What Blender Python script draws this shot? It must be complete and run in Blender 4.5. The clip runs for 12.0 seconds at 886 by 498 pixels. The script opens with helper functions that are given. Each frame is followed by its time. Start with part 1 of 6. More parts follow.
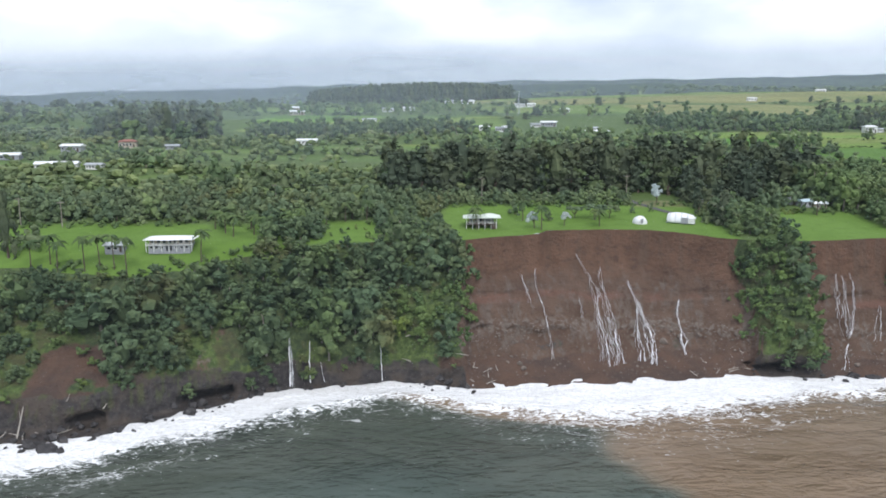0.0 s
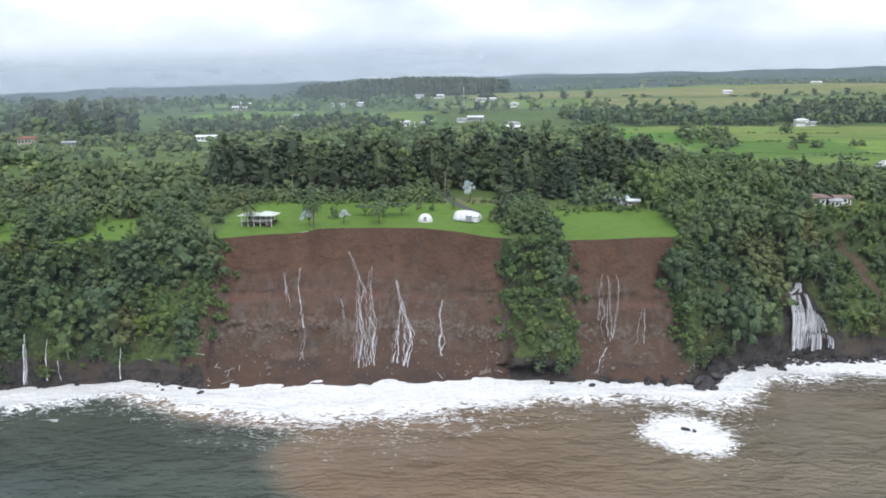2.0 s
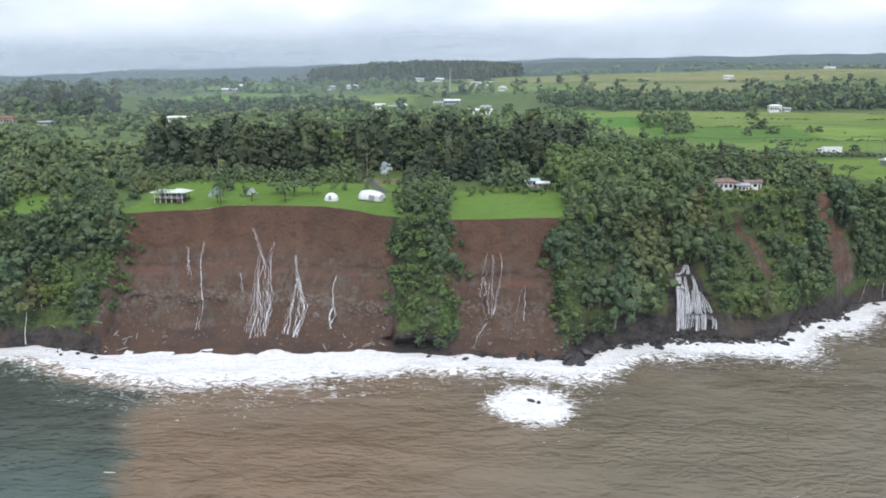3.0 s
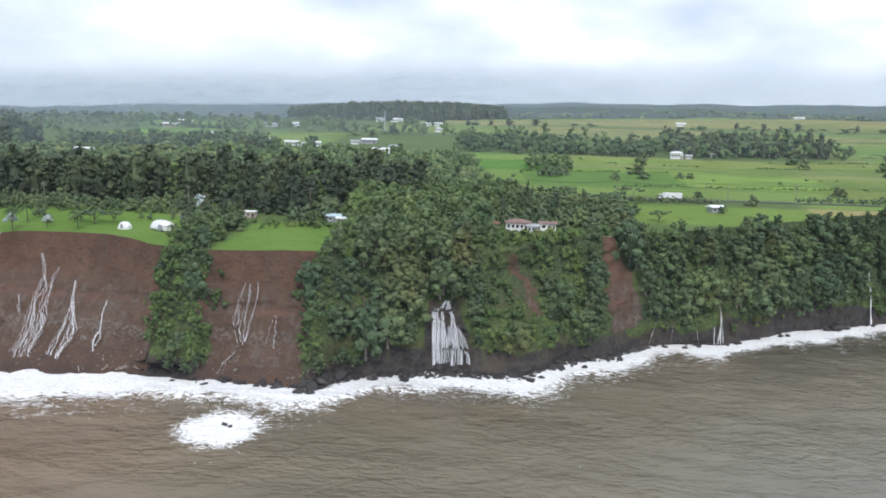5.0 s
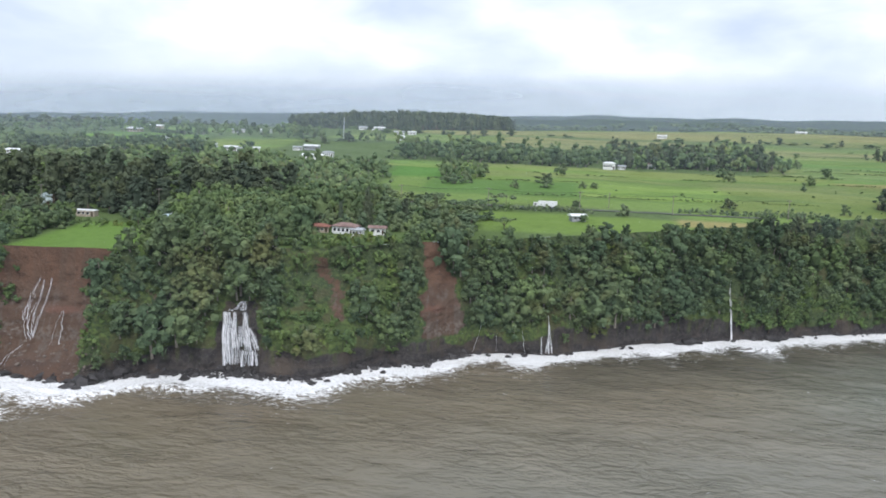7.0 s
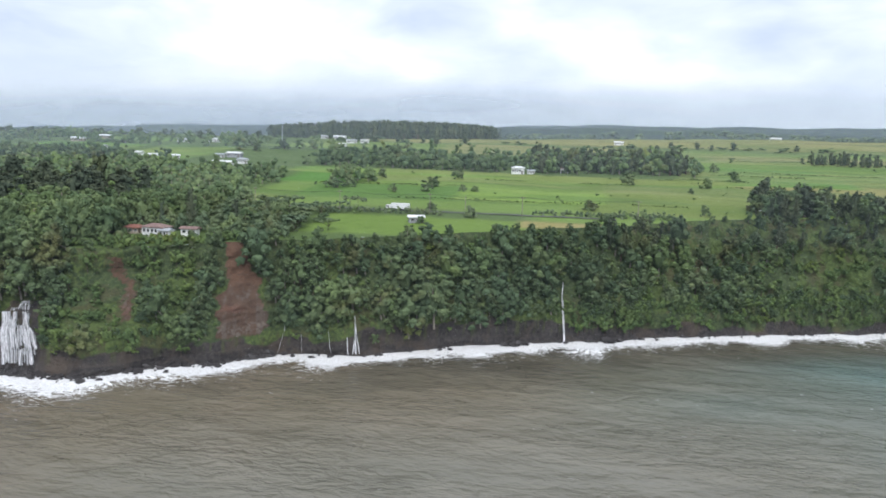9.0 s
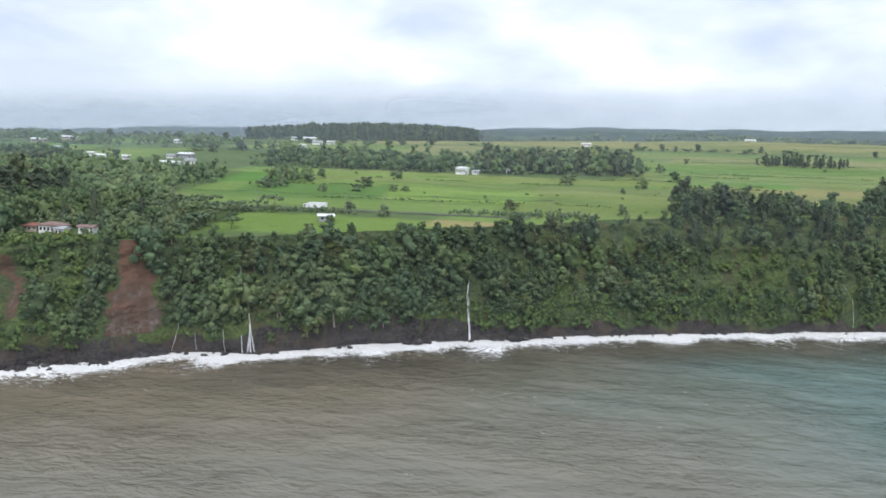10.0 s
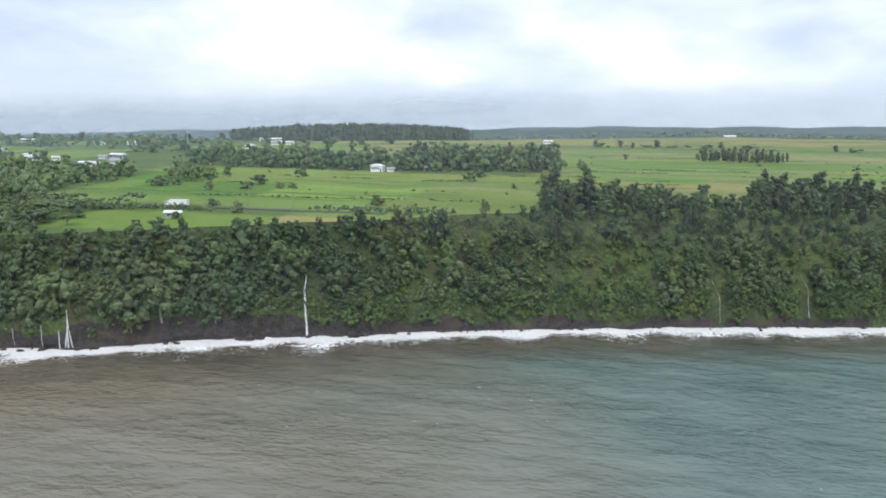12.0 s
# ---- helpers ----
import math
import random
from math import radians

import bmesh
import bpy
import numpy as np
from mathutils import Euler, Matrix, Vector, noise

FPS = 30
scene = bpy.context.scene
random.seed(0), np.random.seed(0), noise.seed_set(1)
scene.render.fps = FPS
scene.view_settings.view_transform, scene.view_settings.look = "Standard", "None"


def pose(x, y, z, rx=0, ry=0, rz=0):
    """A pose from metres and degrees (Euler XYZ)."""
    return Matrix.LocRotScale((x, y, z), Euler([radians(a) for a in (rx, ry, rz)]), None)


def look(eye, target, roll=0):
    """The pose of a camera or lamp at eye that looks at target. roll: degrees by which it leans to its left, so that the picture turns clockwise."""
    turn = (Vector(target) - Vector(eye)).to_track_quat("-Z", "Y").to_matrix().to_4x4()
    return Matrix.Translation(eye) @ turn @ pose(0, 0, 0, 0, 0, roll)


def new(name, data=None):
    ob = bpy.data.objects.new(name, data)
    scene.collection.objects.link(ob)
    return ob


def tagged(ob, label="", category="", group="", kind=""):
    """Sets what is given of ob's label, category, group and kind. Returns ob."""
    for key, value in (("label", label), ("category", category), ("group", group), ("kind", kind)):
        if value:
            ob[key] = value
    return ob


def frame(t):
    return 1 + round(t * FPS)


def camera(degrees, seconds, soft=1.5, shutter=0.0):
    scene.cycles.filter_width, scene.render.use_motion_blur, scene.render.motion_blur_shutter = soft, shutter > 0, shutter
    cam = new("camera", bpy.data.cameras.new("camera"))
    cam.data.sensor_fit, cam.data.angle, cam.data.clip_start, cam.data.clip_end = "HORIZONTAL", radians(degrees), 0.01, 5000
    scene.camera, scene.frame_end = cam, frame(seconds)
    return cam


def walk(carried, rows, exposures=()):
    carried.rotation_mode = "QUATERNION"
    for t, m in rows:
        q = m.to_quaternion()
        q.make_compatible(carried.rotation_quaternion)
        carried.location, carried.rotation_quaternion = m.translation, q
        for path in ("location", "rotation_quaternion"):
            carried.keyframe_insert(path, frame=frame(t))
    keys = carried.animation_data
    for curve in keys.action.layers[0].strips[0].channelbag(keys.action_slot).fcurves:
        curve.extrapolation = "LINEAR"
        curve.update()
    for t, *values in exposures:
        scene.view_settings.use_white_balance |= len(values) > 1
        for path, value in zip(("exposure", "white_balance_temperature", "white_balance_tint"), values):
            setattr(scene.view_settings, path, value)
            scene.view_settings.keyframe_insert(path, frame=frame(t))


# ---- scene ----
cam = camera(60.0, 12.0, soft=1.75)
PATH = [
    (0, (0.025, 0.603, 64.031), (0.097, 2.572, 63.692), 0.0),
    (0.5, (18.008, 0.817, 64.229), (18.05, 2.787, 63.891), 0.1),
    (1, (36.018, 1.499, 64.336), (36.035, 3.469, 63.991), -0.1),
    (1.5, (53.924, 2.597, 64.347), (53.927, 4.569, 64.019), -0.2),
    (2, (71.818, 3.066, 64.354), (71.797, 5.034, 64.001), -0.3),
    (2.5, (90.075, 0.882, 64.251), (90.016, 2.846, 63.879), -0.3),
    (3, (108.81, -3.592, 64.05), (108.708, -1.634, 63.657), 0.1),
    (3.2, (116.091, -4.775, 64.029), (115.971, -2.819, 63.63), 0.4),
    (4.8, (172.036, -6.473, 64.495), (171.894, -4.502, 64.191), 1.7),
    (5, (178.928, -6.285, 64.497), (178.777, -4.312, 64.205), 1.6),
    (5.5, (195.955, -5.007, 64.454), (195.78, -3.035, 64.169), 1.7),
    (6, (212.932, -3.05, 64.428), (212.714, -1.084, 64.137), 1.9),
    (6.5, (229.786, -0.603, 64.381), (229.545, 1.363, 64.107), 2.3),
    (7, (246.719, 2.127, 64.28), (246.461, 4.092, 64.014), 2.4),
    (7.2, (253.449, 3.215, 64.238), (253.187, 5.181, 63.98), 2.5),
    (8.8, (306.788, 11.886, 63.2), (306.479, 13.848, 62.968), 2.2),
    (9, (313.358, 12.863, 63.155), (313.043, 14.824, 62.916), 2.0),
    (9.5, (329.622, 15.141, 63.02), (329.309, 17.102, 62.778), 2.1),
    (10, (345.834, 17.761, 62.885), (345.52, 19.723, 62.653), 2.0),
    (10.5, (362.087, 20.786, 62.752), (361.757, 22.743, 62.502), 1.7),
    (11, (378.349, 24.047, 62.632), (378.003, 26.0, 62.38), 1.5),
    (11.5, (394.44, 27.506, 62.526), (394.076, 29.458, 62.284), 1.4),
    (12, (410.335, 31.17, 62.455), (409.954, 33.12, 62.224), 1.4),
]
walk(cam, [(t, look(eye, target, roll)) for t, eye, target, roll in PATH], exposures=[(0, 0.13, 6090, 14.2), (12, 0.12, 6090, 14.2)])

# ---- sky and light: a bright overcast day with broken low cloud ----
world = bpy.data.worlds.new("overcast_sky")
scene.world = world
world.use_nodes = True
wn, wl = world.node_tree.nodes, world.node_tree.links
wn.clear()


def wnode(kind, **values):
    n = wn.new(kind)
    for key, v in values.items():
        n.inputs[key].default_value = v
    return n


w_dir = wn.new("ShaderNodeTexCoord")
w_sep = wn.new("ShaderNodeSeparateXYZ")
wl.new(w_dir.outputs["Generated"], w_sep.inputs[0])


def wmath(op, a, b):
    n = wn.new("ShaderNodeMath")
    n.operation = op
    for k, v in ((0, a), (1, b)):
        if isinstance(v, (int, float)):
            n.inputs[k].default_value = v
        else:
            wl.new(v, n.inputs[k])
    return n.outputs[0]


w_up = wmath("ADD", wmath("MAXIMUM", w_sep.outputs["Z"], 0.0), 0.30)
w_flat = wn.new("ShaderNodeCombineXYZ")
wl.new(wmath("DIVIDE", w_sep.outputs["X"], w_up), w_flat.inputs["X"])
wl.new(wmath("DIVIDE", w_sep.outputs["Y"], w_up), w_flat.inputs["Y"])
w_big = wnode("ShaderNodeTexNoise", Scale=1.15, Detail=3.0, Roughness=0.45, Distortion=0.3)
w_small = wnode("ShaderNodeTexNoise", Scale=3.4, Detail=4.0, Roughness=0.5, Distortion=0.3)
wl.new(w_flat.outputs[0], w_big.inputs["Vector"])
wl.new(w_flat.outputs[0], w_small.inputs["Vector"])
w_cloud = wmath("ADD", wmath("MULTIPLY", w_big.outputs["Fac"], 0.68), wmath("MULTIPLY", w_small.outputs["Fac"], 0.32))
w_west = wn.new("ShaderNodeMapRange")
w_west.interpolation_type = "SMOOTHSTEP"
wl.new(w_sep.outputs["X"], w_west.inputs["Value"])
for key, v in (("From Min", -0.72), ("From Max", -0.36), ("To Min", -0.1), ("To Max", 0.0)):
    w_west.inputs[key].default_value = v
w_ramp = wn.new("ShaderNodeValToRGB")
wl.new(wmath("ADD", w_cloud, w_west.outputs[0]), w_ramp.inputs[0])
w_ramp.color_ramp.elements[0].position, w_ramp.color_ramp.elements[0].color = 0.37, (0.50, 0.57, 0.645, 1)
w_ramp.color_ramp.elements[1].position, w_ramp.color_ramp.elements[1].color = 0.60, (0.99, 1.0, 1.0, 1)
w_mid = w_ramp.color_ramp.elements.new(0.485)
w_mid.color = (0.70, 0.755, 0.805, 1)
# greyer base of the cloud towards the horizon
w_low = wn.new("ShaderNodeMapRange")
w_low.interpolation_type = "SMOOTHSTEP"
wl.new(w_sep.outputs["Z"], w_low.inputs["Value"])
for key, v in (("From Min", 0.035), ("From Max", 0.16), ("To Min", 0.0), ("To Max", 1.0)):
    w_low.inputs[key].default_value = v
w_mix = wn.new("ShaderNodeMixRGB")
wl.new(w_low.outputs[0], w_mix.inputs[0])
w_mix.inputs[1].default_value = (0.60, 0.665, 0.715, 1)
wl.new(w_ramp.outputs[0], w_mix.inputs[2])
w_sky = wn.new("ShaderNodeTexSky")
w_sky.sky_type, w_sky.sun_disc = "NISHITA", False
w_sky.sun_elevation, w_sky.sun_rotation = radians(46), radians(170)
w_bg = wnode("ShaderNodeBackground", Strength=1.16)
w_bg2 = wnode("ShaderNodeBackground", Strength=0.01)
wl.new(w_mix.outputs[0], w_bg.inputs["Color"])
wl.new(w_sky.outputs[0], w_bg2.inputs["Color"])
w_add = wn.new("ShaderNodeAddShader")
w_out = wn.new("ShaderNodeOutputWorld")
wl.new(w_bg.outputs[0], w_add.inputs[0])
wl.new(w_bg2.outputs[0], w_add.inputs[1])
wl.new(w_add.outputs[0], w_out.inputs["Surface"])

sun_data = bpy.data.lights.new("sun", "SUN")
sun_data.energy, sun_data.angle, sun_data.color = 1.9, radians(25), (1.0, 0.97, 0.92)
sun = new("sun", sun_data)
sun.matrix_world = look((60, -330, 350), (0, 0, 0))  # over the sea, behind the camera

# ---- materials ----


class Mat:
    """A node material with a few shorthands."""

    def __init__(self, name, rough=0.8, metal=0.0, spec=0.3):
        self.m = bpy.data.materials.new(name)
        self.m.use_nodes = True
        self.n, self.l = self.m.node_tree.nodes, self.m.node_tree.links
        self.b = self.n["Principled BSDF"]
        self.out = self.n["Material Output"]
        self.b.inputs["Roughness"].default_value = rough
        self.b.inputs["Metallic"].default_value = metal
        self.b.inputs["Specular IOR Level"].default_value = spec
        self.geo = self.n.new("ShaderNodeNewGeometry")

    def put(self, value, socket):
        if isinstance(value, (int, float)):
            socket.default_value = value
        elif isinstance(value, tuple):
            socket.default_value = (*value, 1.0) if len(value) == 3 and socket.type == "RGBA" else value
        else:
            self.l.new(value, socket)

    def pos(self, sx=1.0, sy=1.0, sz=1.0):
        n = self.n.new("ShaderNodeVectorMath")
        n.operation = "MULTIPLY"
        self.l.new(self.geo.outputs["Position"], n.inputs[0])
        n.inputs[1].default_value = (sx, sy, sz)
        return n.outputs[0]

    def noise(self, vec, scale, detail=3.0, rough=0.55, warp=0.0):
        n = self.n.new("ShaderNodeTexNoise")
        self.l.new(vec, n.inputs["Vector"])
        for k, v in (("Scale", scale), ("Detail", detail), ("Roughness", rough), ("Distortion", warp)):
            n.inputs[k].default_value = v
        return n.outputs["Fac"]

    def math(self, op, a, b=0.0, c=None):
        n = self.n.new("ShaderNodeMath")
        n.operation = op
        self.put(a, n.inputs[0])
        self.put(b, n.inputs[1])
        if c is not None:
            self.put(c, n.inputs[2])
        return n.outputs[0]

    def span(self, v, lo, hi, to_lo=0.0, to_hi=1.0):
        n = self.n.new("ShaderNodeMapRange")
        n.interpolation_type = "SMOOTHSTEP"
        self.put(v, n.inputs["Value"])
        for k, x in (("From Min", lo), ("From Max", hi), ("To Min", to_lo), ("To Max", to_hi)):
            self.put(x, n.inputs[k])
        return n.outputs[0]

    def mix(self, f, a, b, blend="MIX"):
        n = self.n.new("ShaderNodeMixRGB")
        n.blend_type = blend
        self.put(f, n.inputs[0])
        self.put(a, n.inputs[1])
        self.put(b, n.inputs[2])
        return n.outputs[0]

    def attr(self, name, out="Fac"):
        n = self.n.new("ShaderNodeAttribute")
        n.attribute_name = name
        return n.outputs[out]

    def xyz(self):
        n = self.n.new("ShaderNodeSeparateXYZ")
        self.l.new(self.geo.outputs["Position"], n.inputs[0])
        return n.outputs

    def rand(self):
        return self.n.new("ShaderNodeObjectInfo").outputs["Random"]

    def bump(self, h, strength=0.5, dist=0.1):
        n = self.n.new("ShaderNodeBump")
        n.inputs["Strength"].default_value, n.inputs["Distance"].default_value = strength, dist
        self.put(h, n.inputs["Height"])
        self.l.new(n.outputs[0], self.b.inputs["Normal"])

    def color(self, c):
        self.put(c, self.b.inputs["Base Color"])
        return self


def paint(name, c, rough=0.6, metal=0.0, wear=0.25, scale=1.2):
    """Painted or built surfaces: one colour with stains and fine grain."""
    k = Mat(name, rough, metal)
    f = k.noise(k.pos(), scale, 4.0, 0.6)
    g = k.noise(k.pos(1, 1, 0.3), scale * 7, 2.0)
    dark = tuple(v * (1 - wear) for v in c)
    col = k.mix(k.span(f, 0.35, 0.7), c, dark)
    k.color(k.mix(k.math("MULTIPLY", g, 0.25), col, tuple(v * 0.8 for v in c)))
    k.bump(g, 0.2, 0.02)
    return k.m


def leafy(name, low, high, rough=0.8, warm=(0.16, 0.13, 0.04)):
    """Foliage: each leaf spray its own tone, each tree its own hue between cool, plain and sunny green, with yellowing patches."""
    k = Mat(name, rough, 0.0, 0.1)
    own = k.span(k.geo.outputs["Random Per Island"], 0.0, 1.0, 0.12, 0.88)
    hue = k.math("FRACT", k.math("ADD", k.math("MULTIPLY", k.attr("tint"), 1.0), k.rand()))
    plain = k.mix(own, low, high)
    cool = k.mix(own, (low[0] * 0.72, low[1] * 0.80, low[2] * 0.88), (high[0] * 0.78, high[1] * 0.86, high[2] * 0.98))
    sunny = k.mix(own, (low[0] * 1.0, low[1] * 1.06, low[2] * 0.85), (high[0] * 1.06, high[1] * 1.14, high[2] * 0.92))
    c = k.mix(k.span(hue, 0.18, 0.5), cool, plain)
    c = k.mix(k.span(hue, 0.7, 1.0), c, sunny)
    grain = k.noise(k.pos(), 1.1, 4.0, 0.7)
    c = k.mix(k.span(grain, 0.42, 0.66, 0.0, 0.4), c, tuple(v * 0.7 for v in low))
    wide = k.noise(k.pos(), 0.07, 3.0, 0.5)
    c = k.mix(k.span(wide, 0.38, 0.62, 0.5, 0.0), c, (low[0] * 0.62, low[1] * 0.70, low[2] * 0.80))
    y = k.noise(k.pos(), 0.055, 3.0)
    c = k.mix(k.span(y, 0.56, 0.74, 0.0, 0.45), c, warm)
    k.color(c)
    k.bump(grain, 0.35, 0.3)
    return k.m


M_LEAF = leafy("cliff_tree_leaves", (0.086, 0.122, 0.062), (0.165, 0.216, 0.094))
M_PINE = leafy("ironwood_needles", (0.074, 0.092, 0.056), (0.120, 0.140, 0.078), warm=(0.14, 0.155, 0.06))
M_KUKUI = leafy("pale_broad_leaves", (0.102, 0.143, 0.064), (0.205, 0.268, 0.108))
M_ORCHARD = leafy("orchard_leaves", (0.105, 0.140, 0.072), (0.195, 0.240, 0.112))
M_SHRUB = leafy("bright_shrub_leaves", (0.095, 0.138, 0.050), (0.172, 0.235, 0.078), warm=(0.17, 0.2, 0.03))
M_BRUSH = leafy("upland_brush_leaves", (0.135, 0.172, 0.078), (0.245, 0.285, 0.125), warm=(0.21, 0.21, 0.09))
M_SILVER = leafy("silver_leaves", (0.52, 0.56, 0.50), (0.74, 0.77, 0.70), warm=(0.6, 0.62, 0.52))
M_PALM = leafy("palm_fronds", (0.05, 0.08, 0.03), (0.14, 0.19, 0.07))
M_BARK = paint("bark", (0.13, 0.10, 0.075), 0.9, wear=0.5, scale=3)
M_PALE_BARK = paint("pale_bark", (0.30, 0.27, 0.22), 0.9, wear=0.4, scale=3)

k = Mat("land_cover", 0.9, 0.0, 0.15)
cover = k.attr("cover", "Color")
n_big, n_mid, n_fine = k.noise(k.pos(), 0.035, 4.0), k.noise(k.pos(), 0.3, 4.0), k.noise(k.pos(), 2.5, 3.0)
c = k.mix(k.span(n_big, 0.35, 0.7, 0.0, 0.5), cover, (0.72, 0.78, 0.5), "MULTIPLY")
c = k.mix(k.span(n_mid, 0.4, 0.75, 0.0, 0.45), c, (0.62, 0.66, 0.6), "MULTIPLY")
c = k.mix(k.span(n_fine, 0.3, 0.8, 0.0, 0.35), c, (1.3, 1.25, 1.0), "MULTIPLY")
k.color(c)
k.bump(k.math("ADD", n_mid, k.math("MULTIPLY", n_fine, 0.4)), 0.6, 0.5)
M_LAND = k.m

k = Mat("cliff_earth_and_rock", 0.92, 0.0, 0.2)
soil, rock, moss, talus = k.attr("soil"), k.attr("rock"), k.attr("moss"), k.attr("talus")
f1 = k.noise(k.pos(1, 1, 1), 0.12, 5.0, 0.6)
f2 = k.noise(k.pos(1, 1, 1), 0.9, 4.0, 0.6)
strata = k.noise(k.pos(0.04, 0.04, 1.0), 0.45, 4.0, 0.6, 0.4)
runs = k.noise(k.pos(1.0, 0.6, 0.07), 0.55, 4.0, 0.6)
height = k.math("ADD", k.xyz()["Z"], k.math("MULTIPLY", k.math("SUBTRACT", k.noise(k.pos(1, 1, 0.4), 0.05, 4.0), 0.5), 9.0))
runs2 = k.noise(k.pos(1.0, 0.6, 0.05), 0.28, 5.0, 0.6)
upper = k.mix(k.span(f1, 0.3, 0.7), (0.108, 0.064, 0.042), (0.166, 0.097, 0.063))
upper = k.mix(k.span(runs2, 0.46, 0.66, 0.0, 0.7), upper, (0.116, 0.080, 0.057))
middle = k.mix(k.span(f1, 0.35, 0.65), (0.102, 0.065, 0.045), (0.134, 0.087, 0.061))
middle = k.mix(k.span(runs, 0.48, 0.64, 0.0, 0.8), middle, (0.150, 0.124, 0.101))
middle = k.mix(k.math("MULTIPLY", k.span(strata, 0.5, 0.6), 0.25), middle, (0.098, 0.066, 0.052))
earth = k.mix(k.span(height, 19.0, 24.0), middle, upper)
seam = k.math("MULTIPLY", k.span(height, 15.2, 16.2), k.span(height, 18.4, 17.2))
earth = k.mix(k.math("MULTIPLY", seam, k.span(k.noise(k.pos(1, 1, 2), 0.09, 3.0), 0.42, 0.62, 0.0, 0.7)), earth, (0.178, 0.094, 0.068))
shelf = k.math("MULTIPLY", k.span(height, 7.8, 9.0), k.span(height, 12.4, 11.0))
earth = k.mix(k.math("MULTIPLY", shelf, k.span(f2, 0.46, 0.58, 0.0, 0.85)), earth, (0.19, 0.16, 0.132))
cracks = k.noise(k.pos(1, 1, 2.2), 0.42, 5.0, 0.62, 0.5)
earth = k.mix(k.span(cracks, 0.53, 0.66, 0.0, 0.65), earth, (0.080, 0.052, 0.040))
mud = k.mix(k.span(f1, 0.35, 0.65), (0.105, 0.064, 0.044), (0.072, 0.050, 0.040))
mud = k.mix(k.span(f2, 0.55, 0.8, 0.0, 0.5), mud, (0.15, 0.11, 0.085))
basalt = k.mix(k.span(f2, 0.3, 0.7), (0.024, 0.022, 0.022), (0.058, 0.051, 0.047))
basalt = k.mix(k.span(strata, 0.5, 0.7, 0.0, 0.5), basalt, (0.085, 0.07, 0.058))
basalt = k.mix(k.span(f1, 0.46, 0.66, 0.0, 0.6), basalt, (0.085, 0.064, 0.046))
basalt = k.mix(k.math("MULTIPLY", k.span(runs, 0.52, 0.64), k.span(k.xyz()["Z"], 2.0, 5.0, 0.0, 0.6)), basalt, (0.070, 0.082, 0.030))
green = k.mix(k.span(f2, 0.3, 0.75), (0.050, 0.074, 0.026), (0.112, 0.154, 0.046))
green = k.mix(k.span(k.noise(k.pos(1, 1, 0.5), 0.2, 3.0), 0.48, 0.62, 0.0, 0.6), green, (0.075, 0.062, 0.036))
under = k.mix(k.span(f2, 0.35, 0.7), (0.045, 0.065, 0.03), (0.085, 0.115, 0.045))
under = k.mix(k.span(f1, 0.5, 0.7, 0.0, 0.45), under, (0.10, 0.075, 0.045))
rag = k.math("MULTIPLY", k.math("SUBTRACT", f2, 0.5), 0.7)
c = k.mix(k.span(k.math("ADD", moss, rag), 0.4, 0.62), under, green)
earth = k.mix(0.16, earth, (0.030, 0.018, 0.013))
c = k.mix(k.span(k.math("ADD", soil, rag), 0.4, 0.6), c, earth)
c = k.mix(k.span(k.math("ADD", talus, rag), 0.4, 0.65), c, mud)
c = k.mix(k.span(k.math("ADD", rock, rag), 0.4, 0.62), c, basalt)
k.color(c)
k.put(k.span(k.math("ADD", rock, rag), 0.4, 0.62, 0.92, 0.55), k.b.inputs["Roughness"])
k.bump(k.math("ADD", k.math("MULTIPLY", f2, 1.0), k.math("MULTIPLY", k.noise(k.pos(), 2.2, 3.0, 0.6), 0.3)), 0.8, 0.9)
M_CLIFF = k.m

k = Mat("sea_water", 0.22, 0.0, 0.42)
k.b.inputs["IOR"].default_value = 1.33
foam, plume = k.attr("foam"), k.attr("plume")
lace = k.noise(k.pos(0.8, 1.3, 1), 0.45, 6.0, 0.72, 1.6)
fine = k.noise(k.pos(0.8, 1.6, 1), 1.6, 4.0, 0.65, 0.6)
drift = k.noise(k.pos(0.5, 1.0, 1), 0.045, 6.0, 0.66, 0.8)
teal = k.mix(k.span(drift, 0.3, 0.7), (0.092, 0.146, 0.130), (0.132, 0.190, 0.170))
silt = k.mix(k.span(drift, 0.3, 0.7), (0.146, 0.128, 0.090), (0.188, 0.160, 0.112))
water = k.mix(k.math("MULTIPLY", plume, 1.0), teal, silt)
redmud = k.attr("redmud")
water = k.mix(k.attr("milky"), water, k.mix(k.span(drift, 0.3, 0.7), (0.160, 0.155, 0.122), (0.200, 0.192, 0.154)))
# deep marks the darker water: beyond the mud front and along the shore
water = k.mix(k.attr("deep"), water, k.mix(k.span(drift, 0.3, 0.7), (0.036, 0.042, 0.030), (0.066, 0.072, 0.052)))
water = k.mix(redmud, water, k.mix(k.span(drift, 0.35, 0.65), (0.172, 0.118, 0.073), (0.224, 0.155, 0.098)))
edge = k.math("ADD", foam, k.math("MULTIPLY", k.math("SUBTRACT", lace, 0.5), 1.5))
edge = k.math("ADD", edge, k.math("MULTIPLY", k.math("SUBTRACT", fine, 0.5), 0.5))
white = k.span(edge, 0.5, 0.68)
fleck = k.math("MULTIPLY", k.span(k.noise(k.pos(0.35, 1.0, 1), 0.5, 4.0, 0.6, 1.0), 0.70, 0.745), k.span(k.noise(k.pos(), 0.03, 2.0), 0.46, 0.62, 0.0, 0.75))
web = k.math("ABSOLUTE", k.math("SUBTRACT", k.noise(k.pos(0.7, 1.2, 1), 0.17, 4.0, 0.6, 1.2), 0.5))
